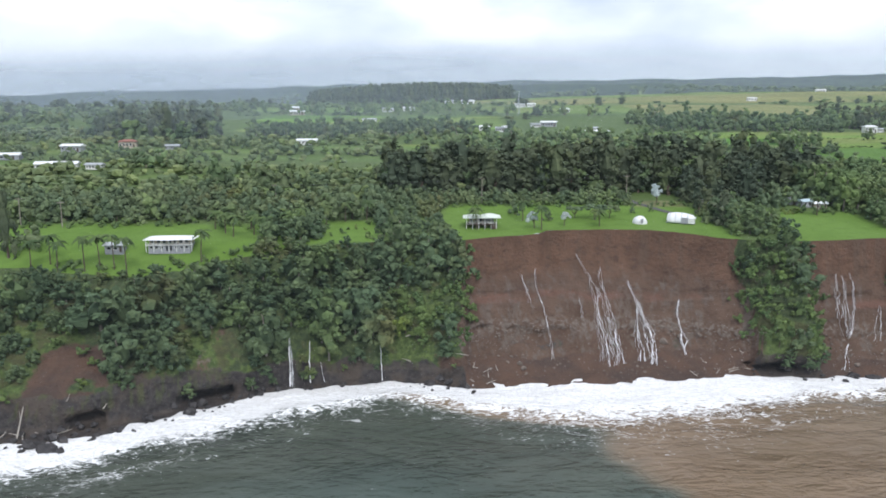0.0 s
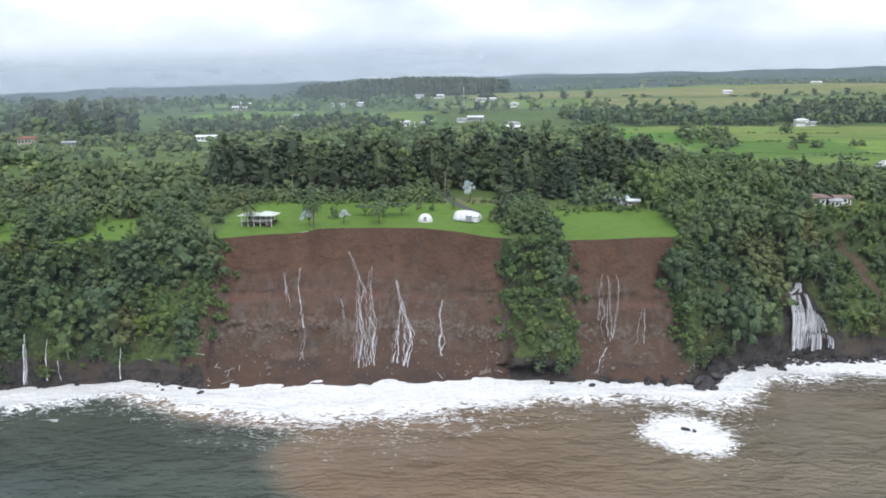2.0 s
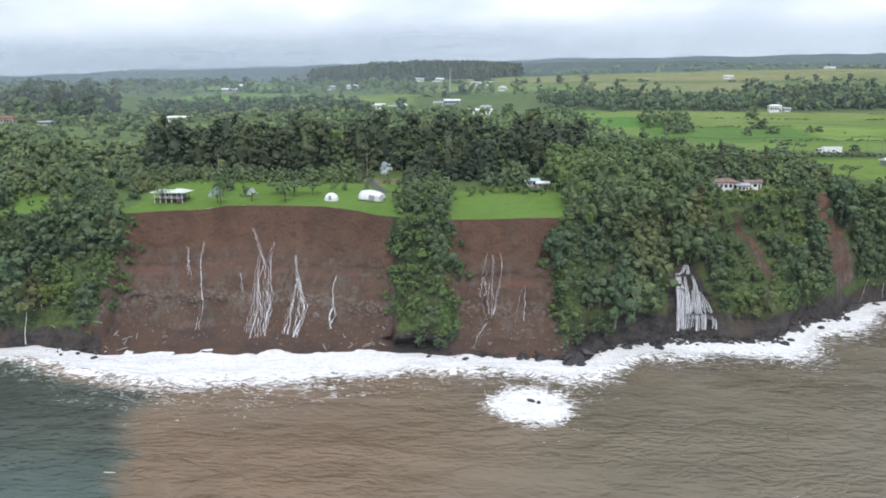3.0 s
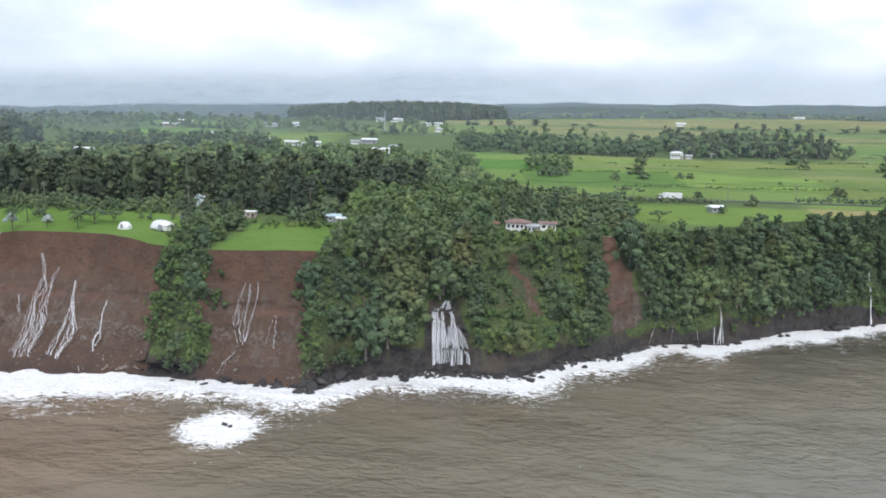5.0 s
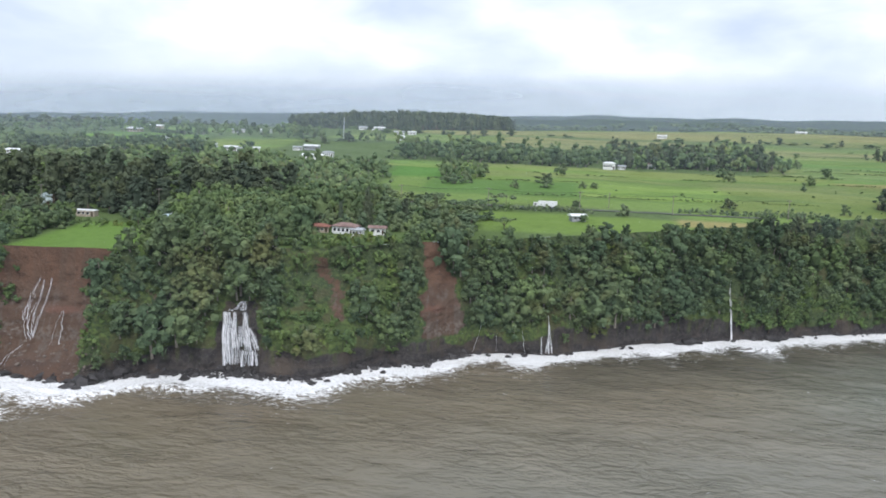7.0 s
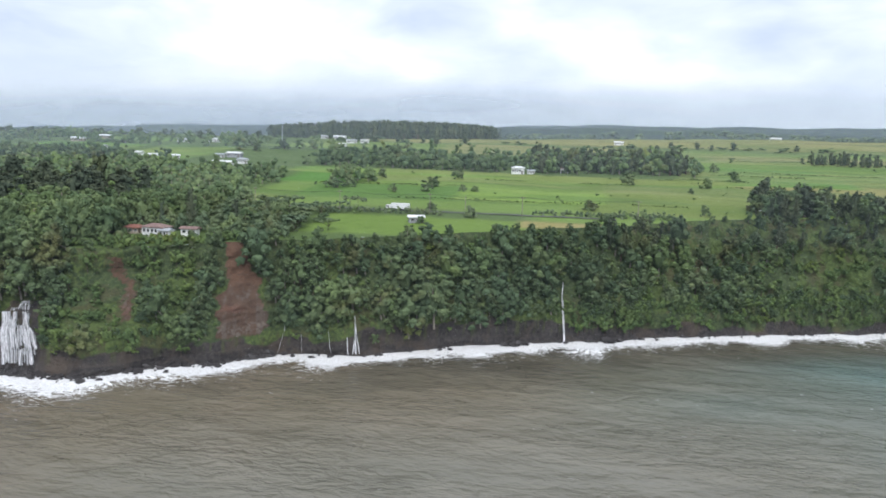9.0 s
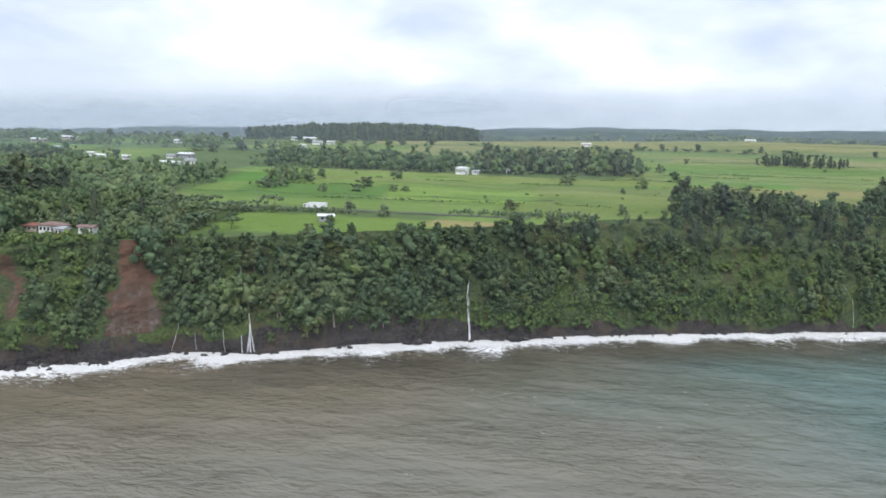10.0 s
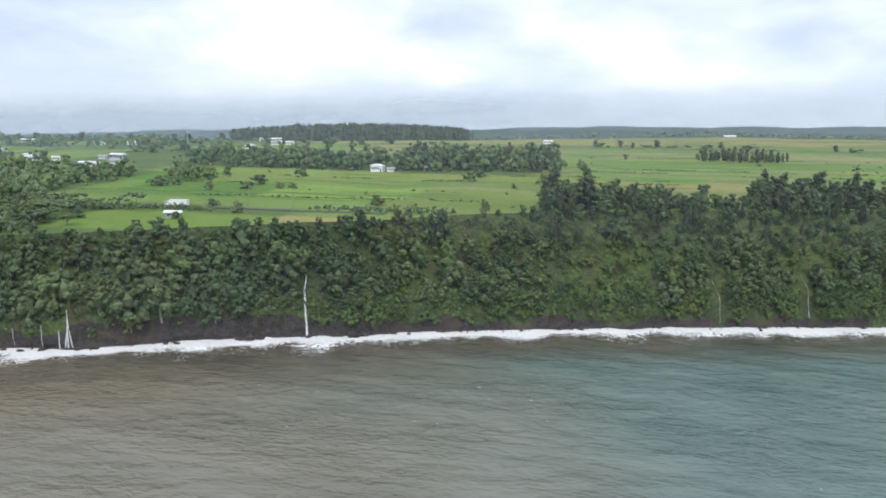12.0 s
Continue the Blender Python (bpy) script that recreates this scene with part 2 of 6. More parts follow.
web = k.math("MULTIPLY", k.span(web, 0.0, 0.035, 1.0, 0.0), k.span(k.math("ADD", foam, k.math("MULTIPLY", k.math("SUBTRACT", lace, 0.5), 0.5)), 0.28, 0.52, 0.0, 0.9))
web = k.math("MULTIPLY", web, k.span(k.noise(k.pos(1.0, 0.6, 1), 0.05, 2.0), 0.42, 0.58, 0.15, 1.0))
white = k.math("MAXIMUM", white, web)
white = k.math("MAXIMUM", white, fleck)
froth = k.mix(k.span(k.math("ADD", fine, k.math("MULTIPLY", lace, 0.6)), 0.62, 0.95), (0.66, 0.65, 0.62), (0.90, 0.90, 0.89))
k.color(k.mix(white, water, froth))
k.put(k.math("MULTIPLY_ADD", white, 0.6, 0.2), k.b.inputs["Roughness"])
wv1 = k.noise(k.pos(0.6, 1.0, 1), 0.26, 4.0, 0.58, 0.5)
wv2 = k.noise(k.pos(0.5, 1.0, 1), 0.8, 2.0, 0.5, 0.1)
gust = k.span(k.noise(k.pos(0.6, 1.0, 1), 0.035, 3.0), 0.35, 0.65, 0.35, 1.15)
k.bump(k.math("MULTIPLY", gust, k.math("ADD", wv1, k.math("MULTIPLY", wv2, 0.4))), 1.0, 1.6)
k.put(k.math("MULTIPLY_ADD", white, -0.4, 1.0), [n for n in k.n if n.bl_idname == "ShaderNodeBump"][0].inputs["Strength"])
M_SEA = k.m

k = Mat("falling_water", 0.45, 0.0, 0.4)
streak = k.noise(k.pos(3.6, 1.0, 0.12), 1.3, 5.0, 0.7)
k.color(k.mix(k.span(streak, 0.3, 0.5), (0.84, 0.86, 0.88), (0.97, 0.97, 0.98)))
k.b.inputs["Alpha"].default_value = 0.92
k.put(k.math("MULTIPLY", k.span(streak, 0.32, 0.56, 0.15, 0.95), k.span(k.attr("core"), 0.0, 0.6)), k.b.inputs["Alpha"])
M_FALL = k.m
k = Mat("thin_falling_water", 0.45, 0.0, 0.4)
streak = k.noise(k.pos(3.2, 1.0, 0.10), 1.3, 5.0, 0.72)
k.color((0.70, 0.73, 0.75))
k.put(k.math("MULTIPLY", k.span(streak, 0.38, 0.62, 0.05, 0.6), k.span(k.attr("core"), 0.0, 0.9)), k.b.inputs["Alpha"])
M_SHEER = k.m

M_BOULDER = paint("wet_basalt", (0.055, 0.05, 0.048), 0.5, wear=0.5, scale=0.8)
M_PALE_ROCK = paint("pale_rock", (0.20, 0.165, 0.135), 0.9, wear=0.5, scale=0.8)
M_WHITE = paint("white_paint", (0.80, 0.80, 0.78), 0.5, wear=0.12)
M_ROOF_WHITE = paint("white_metal_roof", (0.82, 0.83, 0.82), 0.4, wear=0.1, scale=0.5)
M_ROOF_PALE = paint("pale_green_metal_roof", (0.66, 0.71, 0.62), 0.45, wear=0.15, scale=0.5)
M_ROOF_RED = paint("red_tile_roof", (0.33, 0.15, 0.11), 0.85, wear=0.5)
M_ROOF_RUST = paint("rusty_pinkish_roof", (0.29, 0.195, 0.168), 0.85, wear=0.55)
M_ROOF_GREY = paint("grey_metal_roof", (0.42, 0.44, 0.45), 0.5, wear=0.25)
M_ROOF_BLUE = paint("pale_blue_metal_roof", (0.50, 0.62, 0.66), 0.45, wear=0.15)
M_GREY = paint("grey_plaster", (0.34, 0.35, 0.37), 0.8, wear=0.2)
M_TAN = paint("tan_board", (0.42, 0.36, 0.28), 0.8, wear=0.25)
M_DARKWOOD = paint("dark_wood", (0.10, 0.075, 0.055), 0.8, wear=0.35)
M_GLASS = paint("dark_window_glass", (0.03, 0.035, 0.04), 0.12, wear=0.1)
M_CANVAS = paint("white_canvas", (0.80, 0.81, 0.80), 0.6, wear=0.1, scale=0.6)
M_POLE = paint("weathered_pole", (0.24, 0.20, 0.16), 0.9, wear=0.35)
M_ASPHALT = paint("worn_asphalt", (0.11, 0.11, 0.10), 0.9, wear=0.3)
M_WIRE = paint("dark_cable", (0.03, 0.03, 0.03), 0.6, wear=0.1)
M_DRIFT = paint("bleached_wood", (0.45, 0.41, 0.35), 0.9, wear=0.3)

# pale half-clear film: haze is put into sheets made of this
k = Mat("haze_film", 1.0, 0.0, 0.0)
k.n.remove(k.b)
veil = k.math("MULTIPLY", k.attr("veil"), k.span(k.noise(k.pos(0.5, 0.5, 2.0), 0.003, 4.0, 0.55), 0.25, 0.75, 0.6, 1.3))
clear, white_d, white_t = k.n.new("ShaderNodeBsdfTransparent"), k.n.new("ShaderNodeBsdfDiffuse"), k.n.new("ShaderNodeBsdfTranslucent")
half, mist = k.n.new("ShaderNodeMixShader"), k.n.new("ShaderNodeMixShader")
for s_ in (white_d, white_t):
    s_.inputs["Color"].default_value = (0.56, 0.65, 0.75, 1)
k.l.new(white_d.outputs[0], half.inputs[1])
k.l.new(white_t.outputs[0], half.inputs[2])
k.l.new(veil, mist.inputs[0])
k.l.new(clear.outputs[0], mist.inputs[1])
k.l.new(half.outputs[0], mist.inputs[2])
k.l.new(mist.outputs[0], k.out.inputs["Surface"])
M_HAZE = k.m

# ---- shape of the land ----
SHORE_X = (-260, -120, -81, -71, -50, -30, -5, 15, 36, 60, 80, 108, 120, 130, 137, 146, 158, 178, 186, 193, 200, 213, 227, 251, 268, 282, 296, 315, 335, 342, 395, 457, 527, 600, 760)
SHORE_Y = (90, 126, 144, 147, 160, 176, 181, 175, 175.5, 177.5, 180.5, 179, 179.5, 176, 185, 192, 195, 196, 197, 204, 215, 219, 236, 241, 252.5, 265, 270, 280, 287, 294, 316, 339, 360, 378, 420)
EDGE_X = (-260, -130, -100, -87, -75, -66, -57, -48, -42, -30, -15, 5, 12, 25, 33, 36, 50, 65, 75, 82, 90, 98, 112, 126, 132, 145, 165, 185, 200, 210, 220, 240, 260, 280, 300, 315, 335, 360, 385, 400, 430, 460, 500, 560, 760)
EDGE_Y = (130, 178, 188, 186, 184, 184, 185.5, 189.5, 191.5, 193.5, 195, 197.5, 198, 202, 204, 208.5, 210, 208, 203, 198, 195, 194, 195.5, 197.5, 199, 204, 212.5, 222, 229.5, 235, 240.5, 249.5, 261.5, 272.5, 284, 292, 303, 321, 331, 336, 346, 357, 369, 385, 440)


def lattice(ix, iy, seed):
    h = np.sin(ix * 127.1 + iy * 311.7 + seed * 74.7) * 43758.5453
    return h - np.floor(h)


def vn(x, y, seed=0, octaves=4):
    """Smooth value noise, about 0 to 1, on arrays."""
    x, y = np.asarray(x, float), np.asarray(y, float)
    total, amp, norm = 0.0, 1.0, 0.0
    for o in range(octaves):
        ix, iy = np.floor(x), np.floor(y)
        fx, fy = x - ix, y - iy
        fx, fy = fx * fx * (3 - 2 * fx), fy * fy * (3 - 2 * fy)
        a, b = lattice(ix, iy, seed + o), lattice(ix + 1, iy, seed + o)
        c2, d = lattice(ix, iy + 1, seed + o), lattice(ix + 1, iy + 1, seed + o)
        total = total + amp * ((a * (1 - fx) + b * fx) * (1 - fy) + (c2 * (1 - fx) + d * fx) * fy)
        norm += amp
        amp *= 0.5
        x, y = x * 2.03 + 17.3, y * 2.03 + 9.1
    return total / norm


def sm(lo, hi, v):
    t = np.clip((np.asarray(v, float) - lo) / (hi - lo), 0, 1)
    return t * t * (3 - 2 * t)


def shore(x):
    return np.interp(x, SHORE_X, SHORE_Y) + 2.2 * (vn(np.asarray(x) * 0.16, 3.0, 5, 3) - 0.5)


def brink(x):
    x = np.asarray(x, float)
    calm = ((x > 12) & (x < 84)) | ((x > 101) & (x < 131))
    return np.interp(x, EDGE_X, EDGE_Y) + np.where(calm, 0.7, 2.5) * (vn(x * 0.22, 8.0, 6, 3) - 0.5)


def ground_z(x, y):
    """Height of the upland: a plain that climbs gently inland under far low ridges."""
    x, y = np.asarray(x, float), np.asarray(y, float)
    plain = np.where(y < 600, 33.6 + 0.085 * (y - 225), np.where(y < 850, 65.5 + 0.055 * (y - 600), 79.2 + 0.022 * (y - 850)))
    plain = plain + 0.028 * np.clip(x - 60, -400, 500) * sm(650, 1050, y)
    rise = np.where(y < 2500, 80.8 + 0.055 * (y - 780), 175.4 + 0.045 * (y - 2500))
    w = sm(1450, 2300, y)
    z = plain * (1 - w) + rise * w
    z = z + np.where(x > 150, 0.019, 0.031) * (x - 150) * sm(600, 2500, y) * np.minimum(1.5, y / 2500)
    z = z + 1.1 * (1 - sm(130, 175, x)) * (1 - sm(240, 330, y))
    z = z - 0.33 * np.maximum(0, 199 - y) * sm(-22, -45, x)
    z = z + (vn(x * 0.02, y * 0.02, 2, 3) - 0.5) * 3.0 * sm(300, 420, y) + (vn(x * 0.004, y * 0.004, 3, 3) - 0.5) * 30 * sm(1000, 2200, y)
    z = z + 12 * np.exp(-((y - 2300 + 0.15 * x) / 300) ** 2) * sm(0.4, 0.62, vn(x * 0.0017, 5.0, 27, 2)) + 20 * np.exp(-((y - 3400) / 400) ** 2) * sm(0.42, 0.6, vn(x * 0.0012, 9.0, 28, 2))
    z = z - sm(1500, 2600, y) * (18 + 17 * sm(0, 900, x))
    return z + (vn(x * 0.1, y * 0.1, 4, 2) - 0.5) * 0.5


def scar_mask(x, h):
    """1 where a slide has laid bare the earth; h is the height as a part of the cliff."""
    lo = 1 - h
    jag = 5.0 * (vn(np.asarray(x) * 0.05, np.asarray(h) * 6.0, 11, 3) - 0.5) + 3.0 * (vn(np.asarray(x) * 0.2, np.asarray(h) * 26.0, 14, 3) - 0.5)

    def strip(a, b, soft=0.9):
        return sm(a - soft, a + soft, x + jag) * (1 - sm(b - soft, b + soft, x + jag))

    jag2 = 7.0 * (vn(np.asarray(x) * 0.16, np.asarray(h) * 9.0, 13, 3) - 0.5)
    m = strip(12.4 - 1.5 * lo - 9 * sm(0.78, 1.0, lo), 84.5 + 4 * lo)
    m = np.maximum(m, strip(99.6 + 3.5 * lo, 128.6 + 0.5 * lo))
    m = np.maximum(m, 0.8 * strip(211.3 + 1.5 * lo - 0.3 * jag2, 216.2 + 9.5 * lo - 0.3 * jag2) * sm(0.12, 0.25, h))
    x = x + jag2
    m = np.maximum(m, 0.6 * strip(180.2 + 13 * lo, 185.2 + 13 * lo, 1.5) * sm(0.34, 0.42, h) * (1 - sm(0.9, 0.96, h)))
    m = np.maximum(m, 0.6 * strip(142, 145.5, 1.5) * sm(0.36, 0.45, h) * (1 - sm(0.64, 0.74, h)))
    lip = sm(0.16, 0.3, h + 0.3 * (vn(x * 0.09, h * 4, 3, 2) - 0.5)) * (1 - sm(0.5, 0.68, h + 0.35 * (vn(x * 0.12, h * 3, 8, 2) - 0.5)))
    m = np.maximum(m, 0.52 * sm(0.25, 0.42, vn(x * 0.1, h * 7, 19, 3)) * np.maximum(strip(-80, -66, 2), strip(-52, -45, 1.5)) * lip)
    m = np.maximum(m, 0.42 * strip(357, 372, 2) * sm(0.5, 0.6, vn(x * 0.16, h * 5, 31, 2)) * sm(0.25, 0.35, h))
    m = np.maximum(m, 0.42 * sm(332, 345, x) * sm(0.62, 0.72, vn(x * 0.085, h * 1.6, 36, 3)) * sm(0.2, 0.32, h) * (1 - sm(0.85, 0.95, h)))
    m = np.maximum(m, 0.42 * strip(440, 462, 2) * sm(0.5, 0.62, vn(x * 0.14, h * 5, 32, 2)) * sm(0.5, 0.6, h))
    return m


def big_scar(x):
    return sm(11.5, 13.5, x) * (1 - sm(85, 88, x))


def second_scar(x):
    return sm(99, 103, x) * (1 - sm(127.5, 131, x))


def cliff_point(x, f):
    """Place on the cliff: f runs from 0 at the waterline to 1 at the brink."""
    x, f = np.asarray(x, float), np.asarray(f, float)
    y0, y1 = shore(x), brink(x)
    top = ground_z(x, y1)
    wide = np.interp(f, (0, 0.12, 0.19, 0.55, 0.92, 1), (0, 0.035, 0.25, 0.58, 0.95, 1))
    steep = np.interp(f, (0, 0.06, 0.12, 0.55, 0.92, 1), (0, 0.05, 0.27, 0.60, 0.95, 1))
    slide = np.interp(f, (0, 0.2, 0.4, 0.5, 0.68, 0.83, 0.93, 0.977, 1), (0, 0.04, 0.13, 0.22, 0.47, 0.60, 0.71, 0.82, 1))
    slide2 = np.interp(f, (0, 0.12, 0.35, 0.5, 0.58, 0.9, 0.96, 1), (0, 0.06, 0.16, 0.25, 0.4, 0.71, 0.86, 1))
    a = sm(130, 150, x)
    h = wide * (1 - a) + steep * a
    b, c2 = big_scar(x), second_scar(x)
    h = h * (1 - b) + slide * b
    h = h * (1 - c2) + slide2 * c2
    y = y0 + (y1 - y0) * f + 6.5 * np.exp(-((x - 188) / 7) ** 2) * sm(0.1, 0.45, f) * (1 - sm(0.7, 1, f))
    return y, h * top, h


# cliff: one sheet from below the waterline to the brink
NX, NF = 960, 84
cx = np.linspace(-230, 740, NX)
cf = np.concatenate([[-0.25], np.linspace(0, 1, NF - 1)])
CX, CF = np.meshgrid(cx, cf, indexing="ij")
CY, CZ, CH = cliff_point(CX, np.clip(CF, 0, 1))
CY = np.where(CF < 0, CY - 5, CY)
CZ = np.where(CF < 0, -3.0, CZ)
SCAR = scar_mask(CX, CH)
bare = np.maximum(big_scar(CX), second_scar(CX))
level = CZ + 4.0 * (vn(CX * 0.05, 2.0, 26, 3) - 0.5)
rough_y = (vn(CX * 0.09, CZ * 0.12, 21, 3) - 0.5) * np.where(bare > 0.5, 2.2, 5.5)
rough_y += (vn(CX * 0.45, CZ * 0.5, 22, 3) - 0.5) * np.where(bare > 0.5, 1.5, 2.4) + (vn(CX * 0.55, CZ * 0.09, 24, 3) - 0.5) * np.where(bare > 0.5, 1.6, 0.5)
ledge = np.abs(((CZ + 2.0 * vn(CX * 0.03, CZ * 0, 41, 2)) * 0.24) % 1.0 - 0.5)
rough_y += -0.10 * sm(0.14, 0.03, ledge) * (vn(CX * 0.12, CZ * 0.3, 42, 2) > 0.42)
rough_y += np.where(bare > 0.5, 1.3 * sm(0.46, 0.64, vn(CX * 0.11, 7.0, 92, 3)) * big_scar(CX) * sm(10.6, 9.6, level) * sm(6.0, 8.5, level) + 0.5 * sm(18.2, 17.6, level) * sm(15.0, 16.5, level), 0)
fade = sm(0.0, 0.06, CF) * (1 - sm(0.93, 1.0, CF))
CY += rough_y * fade
CZ += (vn(CX * 0.3, CY * 0.3, 23, 3) - 0.5) * 1.3 * sm(0.0, 0.1, CF) * (1 - sm(0.86, 0.96, CF))
# two ledges under the broad fall
step = sm(157.5, 160, CX) * (1 - sm(169.5, 172.5, CX))
CY += step * (1.1 * sm(16.0, 16.8, CZ) + 0.5 * sm(6.2, 6.8, CZ) - 0.6 + 2.8 * sm(15, 4, CZ))
# sea caves at the foot
for cave_x, cave_w, cave_h in ((-68.5, 4.2, 3.6), (-47, 6, 3.8), (90, 8, 3.0)):
    hole = sm(1.0, 0.55, np.abs(CX - cave_x) / cave_w) * sm(cave_h, cave_h * 0.6, CZ) * sm(0.3, 1.0, CZ)
    CY += 5.0 * hole
talus = np.maximum(big_scar(CX) * (1 - sm(0.34, 0.46, CF + 0.08 * (vn(CX * 0.1, 1.0, 51, 3) - 0.5))), second_scar(CX) * (1 - sm(0.16, 0.3, CF)))
brown = (sm(-84, -79, CX) * (1 - sm(-67, -62, CX)) + sm(-54, -51, CX) * (1 - sm(-46, -43, CX))) * sm(0.12, 0.2, CH) * (1 - sm(0.5, 0.65, CH)) * sm(0.36, 0.48, vn(CX * 0.1, CZ * 0.12, 58, 3))
talus = np.maximum(talus, 0.75 * brown)
talus = np.maximum(talus, 0.8 * sm(1.5, 6, CX + 5 * (vn(CX * 0.3, CZ * 0.4, 59, 3) - 0.5)) * (1 - sm(12, 14, CX)) * (1 - sm(0.16, 0.24, CH)))
talus = np.maximum(talus, 0.3 * sm(170, 175, CX) * sm(0.1, 0.4, SCAR))
rock_top = np.interp(CX, (-260, -60, -20, 5, 84, 103, 130, 150, 190, 235, 255, 300, 330, 380, 600), (4.5, 7.0, 5.5, 5, 4, 4, 5, 6.5, 6.0, 5.0, 8.0, 9.5, 4.5, 3.2, 3.2))
rock = 1 - sm(rock_top - 1.5, rock_top + 2.0, CZ + np.where(CX > 200, 9, 6) * (vn(CX * 0.13, CZ * 0.2, 52, 3) - 0.5))
strip_rock = 0.5 * big_scar(CX) * sm(0.40, 0.44, CF) * (1 - sm(0.47, 0.53, CF)) * sm(0.42, 0.56, vn(CX * 0.12, CZ * 0.3, 53, 3))
wob = 5 * (vn(CX * 0.3, CZ * 0.3, 56, 3) - 0.5)
rock = np.maximum(rock, sm(157.5, 160, CX + 0.6 * wob) * (1 - sm(169, 172.5, CX + 0.4 * CZ - 4 + 0.6 * wob)) * (1 - sm(17, 20, CZ + wob)))
rock = np.where(bare > 0.5, strip_rock, rock)
moss = sm(0.45, 0.6, vn(CX * 0.06, CZ * 0.09, 54, 3)) * (1 - sm(0.55, 0.75, CH)) + 0.55 * sm(0.5, 0.62, vn(CX * 0.05, CZ * 0.06, 55, 3))
moss = np.maximum(moss * (1 - sm(305, 330, CX)), sm(318, 345, CX) * sm(7, 11, CZ) * (0.35 + 0.65 * sm(0.36, 0.5, vn(CX * 0.09, CZ * 0.04, 90, 3))))
moss = np.maximum(moss, sm(-90, -75, CX) * (1 - sm(-72, -60, CX)) * sm(0.05, 0.12, CH) * (1 - sm(0.24, 0.34, CH)))


def sheet(name, X, Y, Z, mat, attrs=(), keep=None, color=None, smooth=True):
    """A mesh over a grid of places, with point attributes."""
    n, m = X.shape
    verts = np.stack([X, Y, Z], -1).reshape(-1, 3)
    i = np.arange(n * m).reshape(n, m)
    quads = np.stack([i[:-1, :-1], i[1:, :-1], i[1:, 1:], i[:-1, 1:]], -1).reshape(-1, 4)
    if keep is not None:
        ok = (keep[:-1, :-1] | keep[1:, :-1] | keep[1:, 1:] | keep[:-1, 1:]).reshape(-1)
        quads = quads[ok]
    me = bpy.data.meshes.new(name)
    me.vertices.add(len(verts))
    me.vertices.foreach_set("co", verts.astype(np.float32).ravel())
    me.loops.add(quads.size)
    me.loops.foreach_set("vertex_index", quads.astype(np.int32).ravel())
    me.polygons.add(len(quads))
    me.polygons.foreach_set("loop_start", np.arange(0, quads.size, 4, dtype=np.int32))
    me.polygons.foreach_set("use_smooth", np.full(len(quads), smooth))
    me.update(calc_edges=True)
    for key, v in attrs:
        a = me.attributes.new(key, "FLOAT", "POINT")
        a.data.foreach_set("value", np.asarray(v, np.float32).ravel())
    if color is not None:
        a = me.attributes.new("cover", "FLOAT_COLOR", "POINT")
        a.data.foreach_set("color", np.concatenate([color, np.ones((*color.shape[:-1], 1))], -1).astype(np.float32).ravel())
    me.materials.append(mat)
    return new(name, me)


cliff = sheet("cliff", CX, CY, CZ, M_CLIFF, (("soil", SCAR), ("rock", rock), ("moss", moss), ("talus", talus)))
tagged(cliff, "sea cliff of red earth over black basalt with slide scars", "cliff", kind="structure")

# upland: one sheet from the brink to the horizon, fanned out with distance
NR = 190
rr = np.concatenate([np.linspace(0, 12, 9), np.linspace(15, 300, 96)[0:], np.geomspace(306, 4550, NR - 105)])
gx = np.linspace(-230, 740, 420)
GX, GR = np.meshgrid(gx, rr, indexing="ij")
GE = brink(GX)
GY = GE + GR
spread = 1 + np.maximum(0, GR - 25) / 260.0
GXX = 200 + (GX - 200) * spread
GY = GY * 1.0 - (GE - 240) * sm(60, 400, GR)
GZ = ground_z(GXX, GY)

LAWN, PASTURE, TANFIELD, BRUSH = (0.120, 0.204, 0.040), (0.150, 0.226, 0.052), (0.24, 0.225, 0.09), (0.095, 0.14, 0.048)


def box_mask(x, y, x0, x1, y0, y1, soft=4.0, wob=6.0):
    jx = wob * (vn(x * 0.04, y * 0.04, 61, 3) - 0.5)
    jy = wob * (vn(x * 0.04, y * 0.04, 62, 3) - 0.5)
    return sm(x0 - soft, x0 + soft, x + jx) * (1 - sm(x1 - soft, x1 + soft, x + jx)) * sm(y0 - soft, y0 + soft, y + jy) * (1 - sm(y1 - soft, y1 + soft, y + jy))


# lawns, pastures and crops: x0, x1, y0, y1, colour, softness
SHORE_LAWNS = (
    (-130, -33, 150, 218, LAWN, 1.5), (-33, -10, 196, 222, LAWN, 1.5), (9, 86, 190, 243, LAWN, 1.2),
    (100, 134, 185, 232, LAWN, 1.5), (-45, -12, 238, 246, LAWN, 2), (68, 86, 240, 250, (0.2, 0.2, 0.11), 2),
    (222, 300, 262, 300, PASTURE, 3), (168, 420, 318, 470, PASTURE, 6),
    (300, 560, 300, 420, PASTURE, 6), (295, 335, 287, 303, (0.30, 0.26, 0.12), 2), (318, 400, 326, 390, (0.15, 0.20, 0.05), 4),
    (160, 205, 395, 445, (0.09, 0.20, 0.035), 4), (150, 280, 445, 475, (0.16, 0.26, 0.06), 5), (400, 560, 425, 470, TANFIELD, 8),
)
